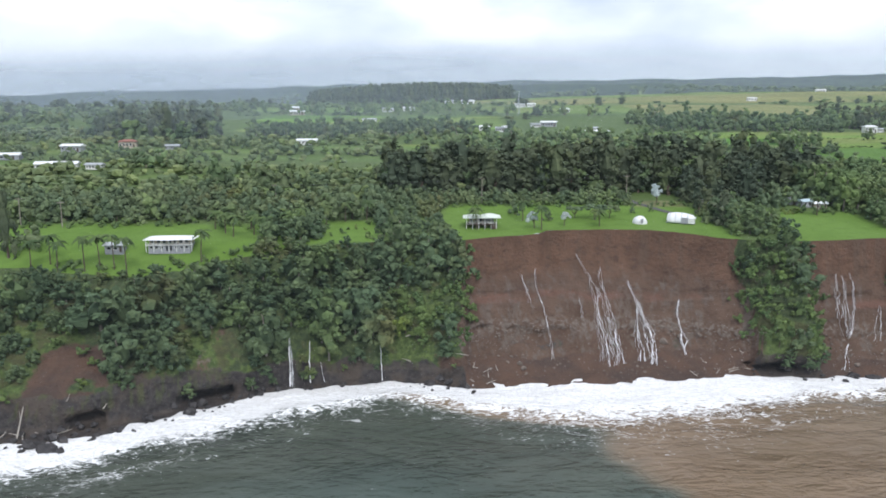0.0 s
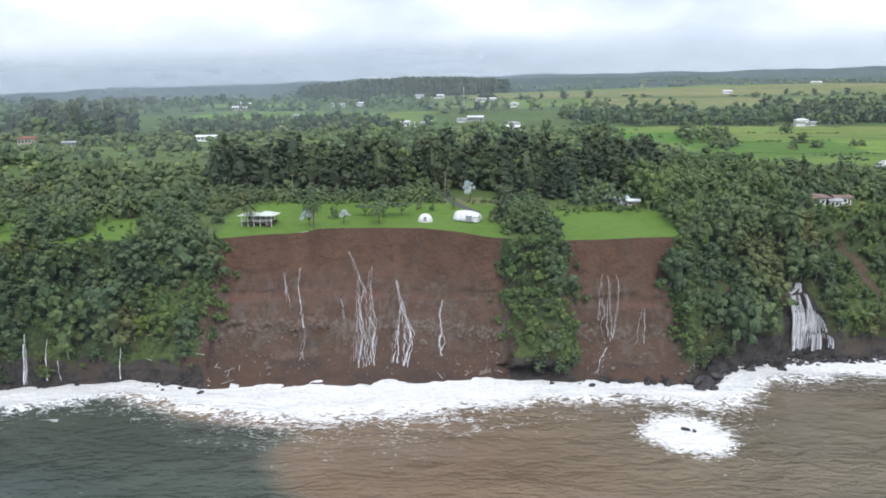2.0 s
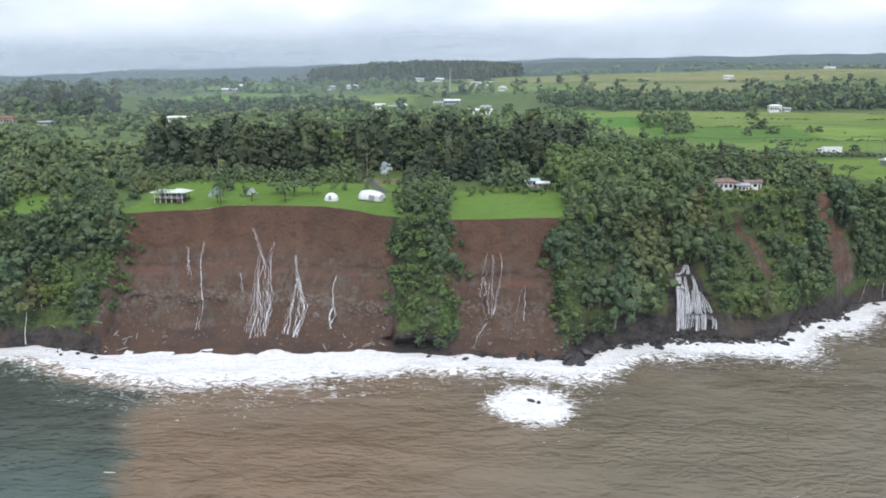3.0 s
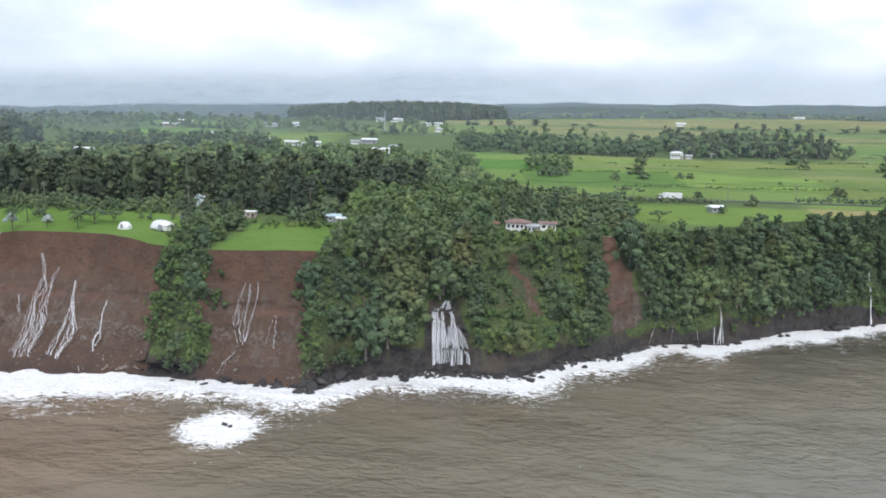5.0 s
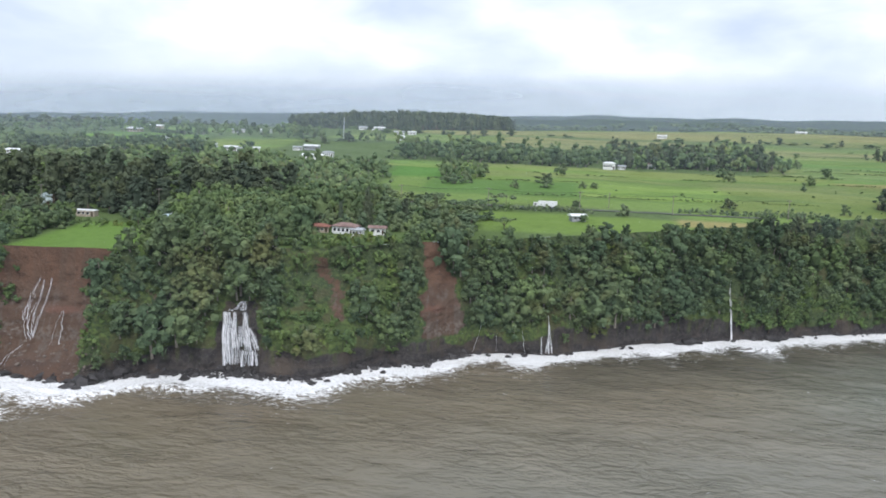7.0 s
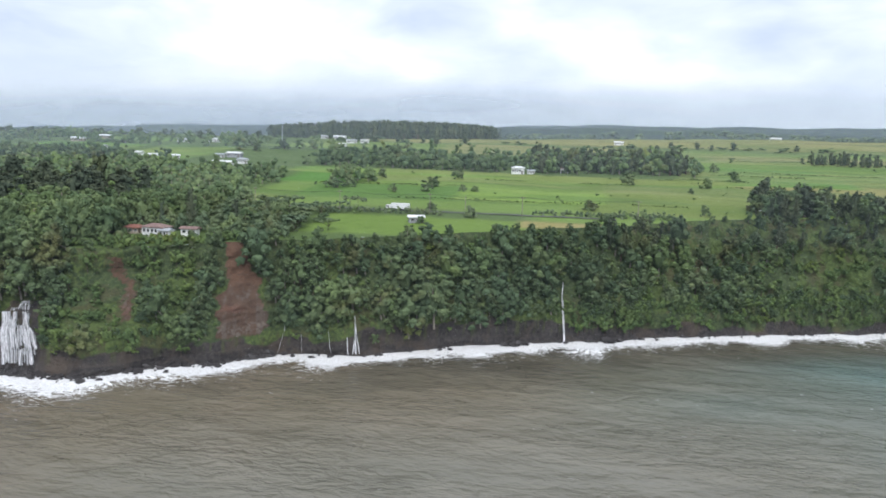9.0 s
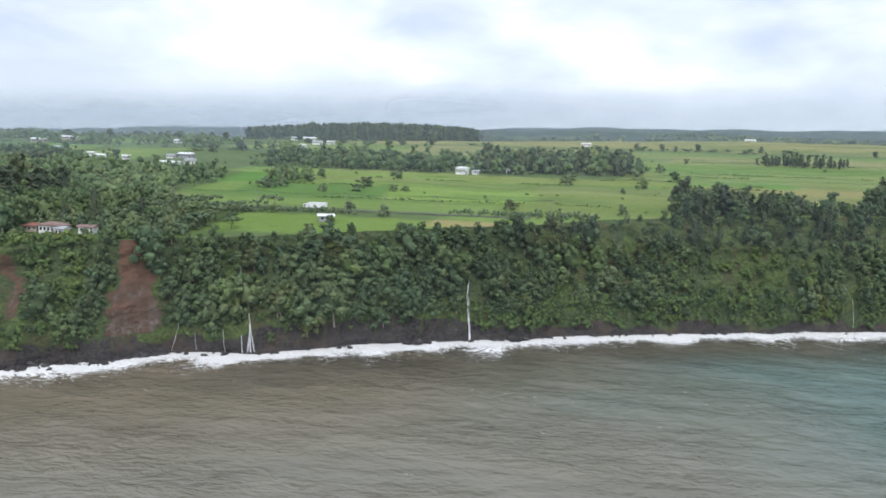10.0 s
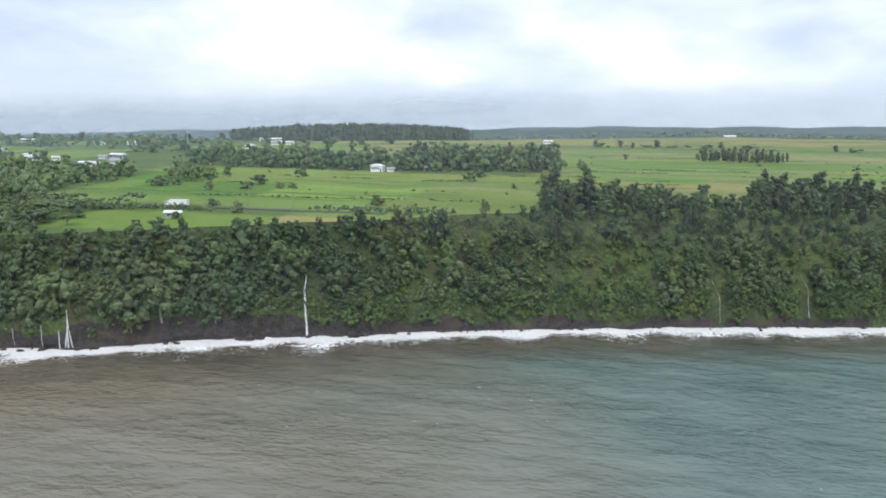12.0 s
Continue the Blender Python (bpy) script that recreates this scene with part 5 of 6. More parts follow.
# low outbuilding beside it
house(-75.5, 194.5, 0, 4.5, 3.0, 1.7, M_ROOF_GREY, M_GREY, "low grey outbuilding among palms on the lawn", panes=2)

# ---- the open pavilion house at the brink ----
top = stand("pavilion", 18.6, 213.6, -3, "open timber pavilion house with a pale green hipped roof", "house", dz=0.1)
top.scale = (1.0, 1.0, 0.88)
part("floor", Geo().box(-4.3, 4.3, -2.4, 2.6, 0.75, 0.95, 0.04), M_DARKWOOD, top)
part("wall", Geo().box(-3.6, 0.6, 0.2, 2.4, 0.95, 2.9, 0.04), M_TAN, top)
part("wall", Geo().box(0.6, 3.6, 1.0, 2.4, 0.95, 2.9, 0.04), M_GREY, top)
for px in (-4.2, -2.5, -0.8, 0.9, 2.6, 4.1):
    part("post", Geo().box(px - 0.09, px + 0.09, -2.35, -2.17, -0.8, 3.0, 0.02), M_WHITE, top)
    part("post", Geo().box(px - 0.09, px + 0.09, 2.35, 2.53, -0.8, 3.0, 0.02), M_DARKWOOD, top)
rail = part("rail", Geo().box(-4.3, 4.3, -2.38, -2.28, 1.7, 1.8, 0.01).box(-4.3, 4.3, -2.38, -2.3, 1.3, 1.36, 0.01), M_WHITE, top)
for i in range(17):
    part("baluster", Geo().box(-4.25 + i * 0.53, -4.19 + i * 0.53, -2.36, -2.3, 0.95, 1.7, 0.005), M_WHITE, rail)
part("roof", Geo().hip(-5.2, 0.4, -3.2, 3.2, 2.95, 0.85, 2.2, 0.15), M_ROOF_PALE, top)
part("roof", Geo().hip(-0.6, 5.3, -3.3, 3.3, 3.05, 1.0, 2.4, 0.15), M_ROOF_PALE, top)
windows(top, -3.4, 0.4, 0.2, 1.5, 2.4, 3)
part("stair", Geo().box(2.8, 3.9, -3.2, -2.4, -0.4, 0.3, 0.02).box(2.8, 3.9, -2.8, -2.4, 0.3, 0.65, 0.02), M_DARKWOOD, top)

# ---- white dome tent and the vaulted greenhouse ----
top = stand("dome_tent", 64.6, 217.2, 0, "small white round dome tent on the lawn", "tent")
rings = []
for q in range(8):
    a = math.pi / 2 * q / 7.6
    rings.append([(1.95 * math.cos(a) * math.cos(2 * math.pi * j / 20), 1.95 * math.cos(a) * math.sin(2 * math.pi * j / 20), 0.35 + 1.75 * math.sin(a)) for j in range(20)])
part("canvas", Geo().shell(rings), M_CANVAS, top, smooth=True)
part("base", Geo().shell([[(2.1 * math.cos(2 * math.pi * j / 20), 2.1 * math.sin(2 * math.pi * j / 20), z) for j in range(20)] for z in (-0.4, 0.35)]), M_WHITE, top)
part("door", Geo().box(-0.4, 0.4, -2.14, -1.9, 0.2, 1.5, 0.1), M_GREY, top, "grey zipped door flap")
for j in range(5):
    a = 2 * math.pi * j / 5 + 0.3
    g = Geo()
    for q in range(7):
        b0, b1 = math.pi / 2 * q / 7.6, math.pi / 2 * (q + 1) / 7.6
        g.rod((1.98 * math.cos(b0) * math.cos(a), 1.98 * math.cos(b0) * math.sin(a), 0.35 + 1.78 * math.sin(b0)), (1.98 * math.cos(b1) * math.cos(a), 1.98 * math.cos(b1) * math.sin(a), 0.35 + 1.78 * math.sin(b1)), 0.03, sides=5)
    part("seam", g, M_WHITE, top)

top = stand("greenhouse", 76.6, 217.6, -28, "white vaulted greenhouse tent with a dark opening", "greenhouse")
rings = []
for i in range(10):
    u = i / 9
    r = 2.5 * (0.55 + 0.45 * math.sin(math.pi * min(1, 0.25 + u * 0.6)))
    rings.append([(-3.6 + 7.2 * u, r * math.cos(math.pi * j / 14), 0.1 + r * 1.12 * math.sin(math.pi * j / 14)) for j in range(15)])
part("cover", Geo().shell(rings), M_CANVAS, top, smooth=True)
for i in (1, 3, 5, 7):
    g = Geo()
    r_ = [Vector(p) * 1.0 + Vector((0, 0, 0.03)) for p in rings[i]]
    for j in range(14):
        g.rod(r_[j] * 1.0, r_[j + 1] * 1.0, 0.05, sides=5)
    part("rib", g, M_ROOF_GREY, top)
part("door", Geo().box(0.6, 2.4, -2.62, -2.3, 0.0, 1.7, 0.1), M_GREY, top, "grey roller opening")
part("porch", Geo().box(2.6, 4.1, -2.2, -0.4, 0.0, 1.5, 0.05).hip(2.5, 4.3, -2.4, -0.2, 1.5, 0.4, 0.0, 0.08), M_WHITE, top)

# ---- lesser buildings near the brink ----
house(94.6, 240.5, 0, 6.6, 2.6, 1.9, M_ROOF_WHITE, M_TAN, "long low cream shed beside the lawn", rise=0.3, panes=3, eave=0.15, category="shed")
house(124.2, 239.5, 8, 4.2, 3.2, 1.7, M_ROOF_BLUE, M_GREY, "small shed with a pale blue metal roof", panes=2, eave=0.4, category="shed")
house(127.6, 237.2, -10, 3.6, 2.6, 1.5, M_ROOF_WHITE, M_TAN, "small open shed with a white metal roof", panes=2, eave=0.4, category="shed")
house(121.8, 243.0, 5, 3.2, 2.8, 1.8, M_ROOF_GREY, M_GREY, "small grey metal shed among trees", panes=1, category="shed")
house(174.5, 242.5, 12, 6.0, 4.2, 1.7, M_ROOF_RED, M_TAN, "low house with a red tile roof among trees", hipped=True, dz=0.0)
house(184.0, 239.4, -4, 7.4, 5.0, 2.4, M_ROOF_RUST, M_WHITE, "white house with a rusty pink roof above the cliff", hipped=True, panes=4, dz=0.5)
house(188.6, 237.0, -4, 3.4, 3.0, 2.0, M_ROOF_GREY, M_WHITE, "white annexe with a grey roof above the cliff", panes=2, dz=0.4)
house(193.6, 243.0, 4, 5.0, 3.2, 2.0, M_ROOF_RUST, M_WHITE, "white bungalow with a faded pink roof", panes=2, dz=0.2)
house(258.6, 288.5, 20, 5.2, 3.4, 1.9, M_ROOF_WHITE, M_GREY, "small shed with a broad white roof by the road", panes=2, eave=0.6)
house(393.0, 343.5, -6, 4.0, 2.8, 1.9, M_ROOF_WHITE, M_WHITE, "small white cabin behind the cliff trees", panes=2)
# the upland's scattered houses: x, y, turn, width, depth, height, roof, wall, hipped, label
FARM_HOUSES = (
    (-150.5, 331, 6, 22, 7, 2.6, M_ROOF_WHITE, M_WHITE, False, "long low building with a white metal roof"), (-134.0, 329, -8, 9, 5, 2.4, M_ROOF_GREY, M_WHITE, False, "white bungalow with a grey roof among trees"), (-186.0, 357, 4, 20, 7, 2.6, M_ROOF_WHITE, M_GREY, False, "long grey shed with a white roof"),
    (-166.5, 384, -5, 13, 7, 3.6, M_ROOF_WHITE, M_GREY, False, "barn with a white gabled metal roof"), (-145.0, 398, 12, 11, 8, 4.2, M_ROOF_RED, M_TAN, True, "two-storey house with a red hipped roof"), (-121.4, 394, 0, 9, 5, 2.2, M_ROOF_GREY, M_GREY, False, "low grey shed beside an orchard"),
    (-56.4, 410, 3, 13.5, 6, 3.0, M_ROOF_WHITE, M_WHITE, False, "long white house before a dark wood"), (-89.0, 597, 4, 14, 8, 3.2, M_ROOF_WHITE, M_TAN, False, "white-roofed house above a green field"), (-31.0, 539, -6, 12, 7, 3.0, M_ROOF_GREY, M_WHITE, False, "grey-roofed farmhouse at a field's edge"),
    (42.4, 482, 5, 11, 6, 3.0, M_ROOF_WHITE, M_WHITE, False, "white farmhouse between hedges"), (53.0, 478, -10, 8, 5, 2.8, M_ROOF_GREY, M_WHITE, False, "small white farm building with a grey roof"), (57.5, 486, 25, 6, 5, 3.0, M_ROOF_WHITE, M_WHITE, False, "white garage beside a farmhouse"),
    (88.0, 509, 0, 13, 7, 3.4, M_ROOF_WHITE, M_GREY, False, "farmhouse with a white metal roof"),
)
VALLEY_HOUSES = (
    (79.0, 506, 8, 8, 5, 2.6, M_ROOF_GREY, M_WHITE, False, "long white shed behind trees"), (106.9, 452, -3, 17, 6, 3.0, M_ROOF_WHITE, M_WHITE, False, "long white building before tall trees"), (110.0, 472, 6, 9, 6, 3.4, M_ROOF_GREY, M_WHITE, True, "white house with a grey hipped roof"),
    (124.0, 640, 0, 9, 8, 4.0, M_ROOF_PALE, M_WHITE, True, "white house with a pale green hipped roof"), (-20.8, 645, 10, 14, 7, 3.0, M_ROOF_GREY, M_WHITE, False, "grey-roofed house among far trees"), (-4.7, 669, -8, 12, 7, 3.0, M_ROOF_WHITE, M_WHITE, False, "white house among far trees"),
    (101.0, 747, 14, 13, 7, 3.4, M_ROOF_GREY, M_WHITE, False, "white farmhouse on the far slope"), (113.0, 752, -4, 10, 6, 3.4, M_ROOF_WHITE, M_WHITE, False, "small white house on the far slope"), (58.0, 848, 0, 18, 8, 3.6, M_ROOF_WHITE, M_WHITE, False, "long white barn far up the slope"),
    (38.0, 858, 6, 12, 8, 3.6, M_ROOF_GREY, M_WHITE, False, "grey-roofed barn far up the slope"), (-101.7, 655, 4, 16, 8, 3.2, M_ROOF_WHITE, M_TAN, False, "white-roofed house beyond the fields"), (19.3, 506, 0, 6, 5, 2.8, M_ROOF_WHITE, M_WHITE, False, "small white cottage by a hedge"),
    (283.0, 474, -4, 9.5, 6.5, 4.6, M_ROOF_WHITE, M_WHITE, True, "white two-storey house before a dark grove"),
)
UPPER_HOUSES = (
    (290.5, 476, 8, 5.5, 4.5, 2.4, M_ROOF_GREY, M_WHITE, False, "low annexe beside a white house"), (310.0, 492, 4, 6.0, 5.0, 3.6, M_ROOF_RUST, M_WHITE, True, "white cottage with a faded red roof by the grove"), (581.0, 1101, 0, 18, 8, 3.6, M_ROOF_WHITE, M_WHITE, False, "long white barn far across the pastures"),
    (361.5, 826, 0, 12, 7, 3.0, M_ROOF_WHITE, M_WHITE, False, "white barn at the edge of a far field"),
)
for hx, hy, ht, hw, hd, hh, hr, hwall, hhip, hl in FARM_HOUSES + VALLEY_HOUSES + UPPER_HOUSES:
    house(hx, hy, ht, hw * 0.86, hd * 0.86, hh, hr, hwall, hl, hipped=hhip, panes=4)

# ---- truck with a white box body, standing on the coast road ----
top = stand("truck", 247.0, 312.0, 4, "truck with a long white box body on the road", "truck", dz=0.1)
part("box_body", Geo().box(-3.2, 4.2, -1.2, 1.2, 0.9, 3.0, 0.06), M_ROOF_WHITE, top)
cab = part("cab", Geo().box(-5.2, -3.4, -1.1, 1.1, 0.6, 2.3, 0.15), M_WHITE, top)
part("windscreen", Geo().box(-5.25, -5.18, -0.95, 0.95, 1.45, 2.1, 0.01), M_GLASS, cab)
part("side_window", Geo().box(-4.9, -4.0, -1.14, -1.08, 1.45, 2.05, 0.02), M_GLASS, cab)
part("chassis", Geo().box(-5.0, 4.1, -0.5, 0.5, 0.5, 0.85, 0.03), M_WIRE, top)
for wx in (-4.5, 2.2, 3.4):
    for s in (-1, 1):
        wh = part("wheel", Geo().rod((wx, s * 0.85, 0.48), (wx, s * 1.15, 0.48), 0.48, sides=16), M_WIRE, top, "black tyre")
        part("rim", Geo().rod((wx, s * 1.15, 0.48), (wx, s * 1.18, 0.48), 0.24, sides=12), M_ROOF_GREY, wh)
rx = np.linspace(188, 332, 60)
RX, RW = np.meshgrid(rx, np.array([-1.7, -0.6, 0.6, 1.7]), indexing="ij")
RY = 312.5 + 0.03 * (RX - 247) + 4 * (vn(RX * 0.01, 2.0, 66, 2) - 0.5) + RW
road = sheet("road", RX, RY, np.maximum(ground_z(RX, RY), ground_z(RX, RY - RW)) + 0.12, M_ASPHALT)
tagged(road, "narrow worn asphalt coast road through the pasture", "road", kind="structure")

# dark drive curving down to the lawn
du = np.linspace(0, 1, 24)
DU, DW = np.meshgrid(du, np.array([-1.3, -0.4, 0.4, 1.3]), indexing="ij")
DX = 71 + 9.5 * DU - 2.0 * np.sin(DU * 3.0) + DW * 0.8
DY = 252 - 25 * DU + DW * 0.5
drive = sheet("driveway", DX, DY, ground_z(DX, DY) + 0.1, M_ASPHALT)
tagged(drive, "dark asphalt drive curving down to the lawn", "driveway", kind="structure")

# ---- poles and cables ----
def pole(x, y, h, arms=True):
    top = stand("utility_pole", x, y, 0, "weathered wooden utility pole beside the lawns", "utility pole", "utility poles")
    part("shaft", Geo().rod((0, 0, -0.8), (0, 0, h), 0.16, 0.10), M_PALE_BARK, top)
    if arms:
        arm = part("crossarm", Geo().box(-1.0, 1.0, -0.08, 0.08, h - 0.7, h - 0.55, 0.01), M_POLE, top)
        for px in (-0.85, -0.3, 0.3, 0.85):
            part("insulator", Geo().rod((px, 0, h - 0.55), (px, 0, h - 0.35), 0.05), M_GREY, arm)
    return Vector((x, y, float(ground_z(x, y)) + h - 0.4))


POLES = [pole(x, y, h) for x, y, h in ((-160, 243, 8), (-111, 219, 8), (-97.5, 214.5, 7.5), (-42.8, 237.7, 8), (21.5, 246, 8.5), (70, 252, 8.5), (112, 256, 8.5))]
POLES2 = [pole(x, y, h) for x, y, h in ((189, 306, 8), (224, 307, 8), (260, 309, 8), (296, 311, 8), (340, 314, 8))]
pole(272.3, 322, 6.5, False)
for line in (POLES[3:], POLES2):
    for a, b in zip(line, line[1:]):
        g = Geo()
        for off in (-0.85, 0.85):
            prev = None
            for i in range(11):
                u = i / 10
                p = a.lerp(b, u) + Vector((0, off, -1.6 * 4 * u * (1 - u) * 0.5))
                if prev is not None:
                    g.rod(prev, p, 0.025, sides=4)
                prev = p
        cable = part("cable", g, M_WIRE, None)
        tagged(cable, "sagging dark cables strung between wooden poles", "cable", "cables between the poles")
mast = stand("radio_mast", 82, 612, 0, "slender grey lattice mast on the far slope", "mast")
for s in range(3):
    a = 2 * math.pi * s / 3
    part("leg", Geo().rod((0.9 * math.cos(a), 0.9 * math.sin(a), -1), (0.15 * math.cos(a), 0.15 * math.sin(a), 17), 0.14, 0.08), M_ROOF_GREY, mast)
g = Geo()
for i in range(12):
    z0, r0 = i * 1.4, 0.9 - 0.75 * i / 12.5
    for s in range(3):
        a, b = 2 * math.pi * s / 3, 2 * math.pi * (s + 1) / 3
        g.rod((r0 * math.cos(a), r0 * math.sin(a), z0), (r0 * math.cos(b), r0 * math.sin(b), z0 + 1.2), 0.06, sides=4)
part("bracing", g, M_ROOF_GREY, mast)


# ---- palms and garden trees ----
def palm_parts(rng, height, fronds=18, reach=3.3):
    bend = rng.uniform(-0.5, 0.5, 2)
    path = [(bend[0] * u * u, bend[1] * u * u, -0.6 + (height + 0.6) * u) for u in np.linspace(0, 1, 6)]
    trunk = stem(path, 0.17, 0.10, 7)
    head = np.array(path[-1])
    pieces = []
    for i in range(fronds):
        a = 2.4 * i + rng.uniform(-0.2, 0.2)
        lift = rng.uniform(-0.5, 0.95)
        r = reach * rng.uniform(0.8, 1.1)
        d = np.array([math.cos(a), math.sin(a), 0])
        side = np.array([-math.sin(a), math.cos(a), 0])
        pts = [head + d * r * u * (1 - 0.12 * u) + np.array([0, 0, r * (lift * 0.7 * u - (0.75 + 0.2 * lift) * u * u)]) for u in np.linspace(0, 1, 7)]
        v, t = [], []
        for j, p in enumerate(pts):
            w = 0.5 * math.sin(math.pi * min(1, 0.18 + j / 6.6)) * (1.0 if j % 2 else 0.7)
            v += [p + side * w + [0, 0, -w * 0.7], p, p - side * w + [0, 0, -w * 0.7]]
        for j in range(6):
            o = j * 3
            t += [(o, o + 1, o + 4), (o, o + 4, o + 3), (o + 1, o + 2, o + 5), (o + 1, o + 5, o + 4)]
        pieces.append((np.array(v), np.array(t)))
    return trunk, pieces


PALM_MESH = {}


def palm(x, y, height, variant, label, group="palms"):
    key = (variant, height)
    if key not in PALM_MESH:
        trunk, pieces = palm_parts(np.random.default_rng(variant + 60), height)
        PALM_MESH[key] = (tri_mesh("trunk", *trunk, M_BARK, smooth=True), [tri_mesh("frond", v, t, M_PALM, tint=np.full(len(v), 0.1)) for v, t in pieces])
    trunk, fronds = PALM_MESH[key]
    top = stand("palm", x, y, (x * 37 + y * 11) % 360, label, "palm", group)
    for nm, me in [("trunk", trunk)] + [("frond", f) for f in fronds]:
        o = new(nm, me)
        o.parent = top


for i, (px, py, ph) in enumerate(((-93, 186.5, 6.0), (-86, 184.9, 6.5), (-80, 185.9, 7.0), (-76.9, 187.4, 6.5), (-73.3, 186.9, 7.0), (-69.5, 184.5, 7.5), (-53, 189.4, 6.5), (-89.5, 189, 6.0))):
    palm(px, py, ph * 1.2, i % 3, "tall coconut palm on the lawn by the white house", "coconut palms")
for i, (px, py, ph) in enumerate(((-48, 203, 5.5), (-43, 205, 5.0), (-39, 202, 5.5), (-35, 208, 5.0), (-51, 207, 5.5), (-31, 212, 5.5), (-25, 216, 5.0), (-20, 220, 5.5), (-45, 211, 5.0), (-14, 222, 5.5), (-38, 213, 5.0), (-55, 212, 5.0))):
    palm(px, py, ph, i % 3, "low feathery palm at the back of the lawn", "low palms")
for i, (px, py, ph) in enumerate(((31.3, 221, 5.5), (34.7, 208.2, 6.5), (17.0, 210.6, 6.0), (52, 213.4, 4.5), (121, 226, 5.5), (204, 262, 6), (214, 268, 6))):
    palm(px, py, ph, i % 3, "slender palm with a pale trunk on the lawn", "slender palms")
for sx, sy, sv, ss in ((33.1, 210.6, 0, 0.82), (42.0, 213.6, 1, 0.78), (78.0, 244.5, 0, 1.1)):
    tree_thing("silver_tree", sv, sx, sy, float(ground_z(sx, sy)), (ss, ss), sx, label="small round silvery tree on the lawn", group="silvery garden trees")
GARDEN_TREES = (
    (52.5, 221.5, 0.62, 0.62, "rain_tree"), (47.0, 223.5, 0.5, 0.5, "rain_tree"), (57.5, 224, 0.5, 0.55, "rain_tree"),
    (30, 229, 0.7, 0.8, "orchard_tree"), (38.5, 220, 0.5, 0.55, "orchard_tree"), (72.5, 233.5, 0.32, 0.5, "orchard_tree"),
    (66, 231, 0.28, 0.4, "orchard_tree"), (62, 233, 0.3, 0.35, "orchard_tree"), (83.5, 216, 0.5, 0.6, "orchard_tree"),
    (86, 224, 0.7, 0.8, "orchard_tree"), (-97.5, 196, 1.15, 1.0, "orchard_tree"), (-101, 192, 0.75, 1.1, "ironwood"),
    (233, 264, 0.62, 0.55, "rain_tree"), (226, 279, 0.7, 0.6, "rain_tree"), (259.4, 318, 0.8, 0.6, "orchard_tree"),
    (260.5, 287, 0.6, 0.5, "orchard_tree"), (276.6, 304, 0.85, 0.75, "orchard_tree"), (231.6, 366, 0.75, 0.6, "orchard_tree"),
    (246.4, 389, 1.1, 0.85, "rain_tree"), (246, 374, 0.8, 0.6, "rain_tree"), (264.3, 374, 0.7, 0.6, "orchard_tree"),
    (269, 376, 0.8, 0.5, "orchard_tree"), (343.9, 436, 1.2, 1.0, "orchard_tree"),
)
FIELD_TREES = (
    (347, 458, 1.0, 0.9, "rain_tree"), (384, 431, 1.1, 0.9, "orchard_tree"), (405, 470, 1.2, 1.0, "cliff_tree"),
    (402, 512, 1.0, 1.0, "orchard_tree"), (254, 427, 1.1, 1.1, "orchard_tree"), (323.1, 337, 0.9, 0.7, "rain_tree"),
    (367.7, 334, 0.8, 0.75, "cliff_tree"), (203, 372, 1.1, 0.8, "orchard_tree"), (207, 377, 1.2, 0.9, "orchard_tree"),
    (198, 377, 1.2, 0.85, "orchard_tree"), (213, 421, 0.9, 0.9, "orchard_tree"), (186.5, 256, 0.7, 0.85, "ironwood"),
    (179, 252, 0.35, 0.6, "ironwood"), (198, 268, 0.55, 0.55, "ironwood"), (207.5, 272, 0.5, 0.6, "ironwood"),
    (222, 262, 0.9, 0.7, "rain_tree"), (190, 262, 1.0, 0.8, "rain_tree"),
)
for sx, sy, ss, sz, nm in GARDEN_TREES + FIELD_TREES:
    if nm == "rain_tree" and sy > 275:
        nm, ss = "cliff_tree", ss * 1.5
    tree_thing(nm, int(abs(sx) * 7) % 4, sx, sy, float(ground_z(sx, sy)) - 0.15, (ss, sz), sx, label="leafy tree standing alone on open grass" if sy > 300 else "leafy garden tree beside the lawns and houses", group="single trees")

# ---- falling water ----
CZM = np.maximum.accumulate(CZ, axis=1)


def face_y(x, z):
    """Where the cliff's face lies at x and height z."""
    i = min(max((x + 230) / 970 * (NX - 1), 0), NX - 1.001)
    a = int(i)
    w = i - a
    return (1 - w) * float(np.interp(z, CZM[a], CY[a])) + w * float(np.interp(z, CZM[a + 1], CY[a + 1]))


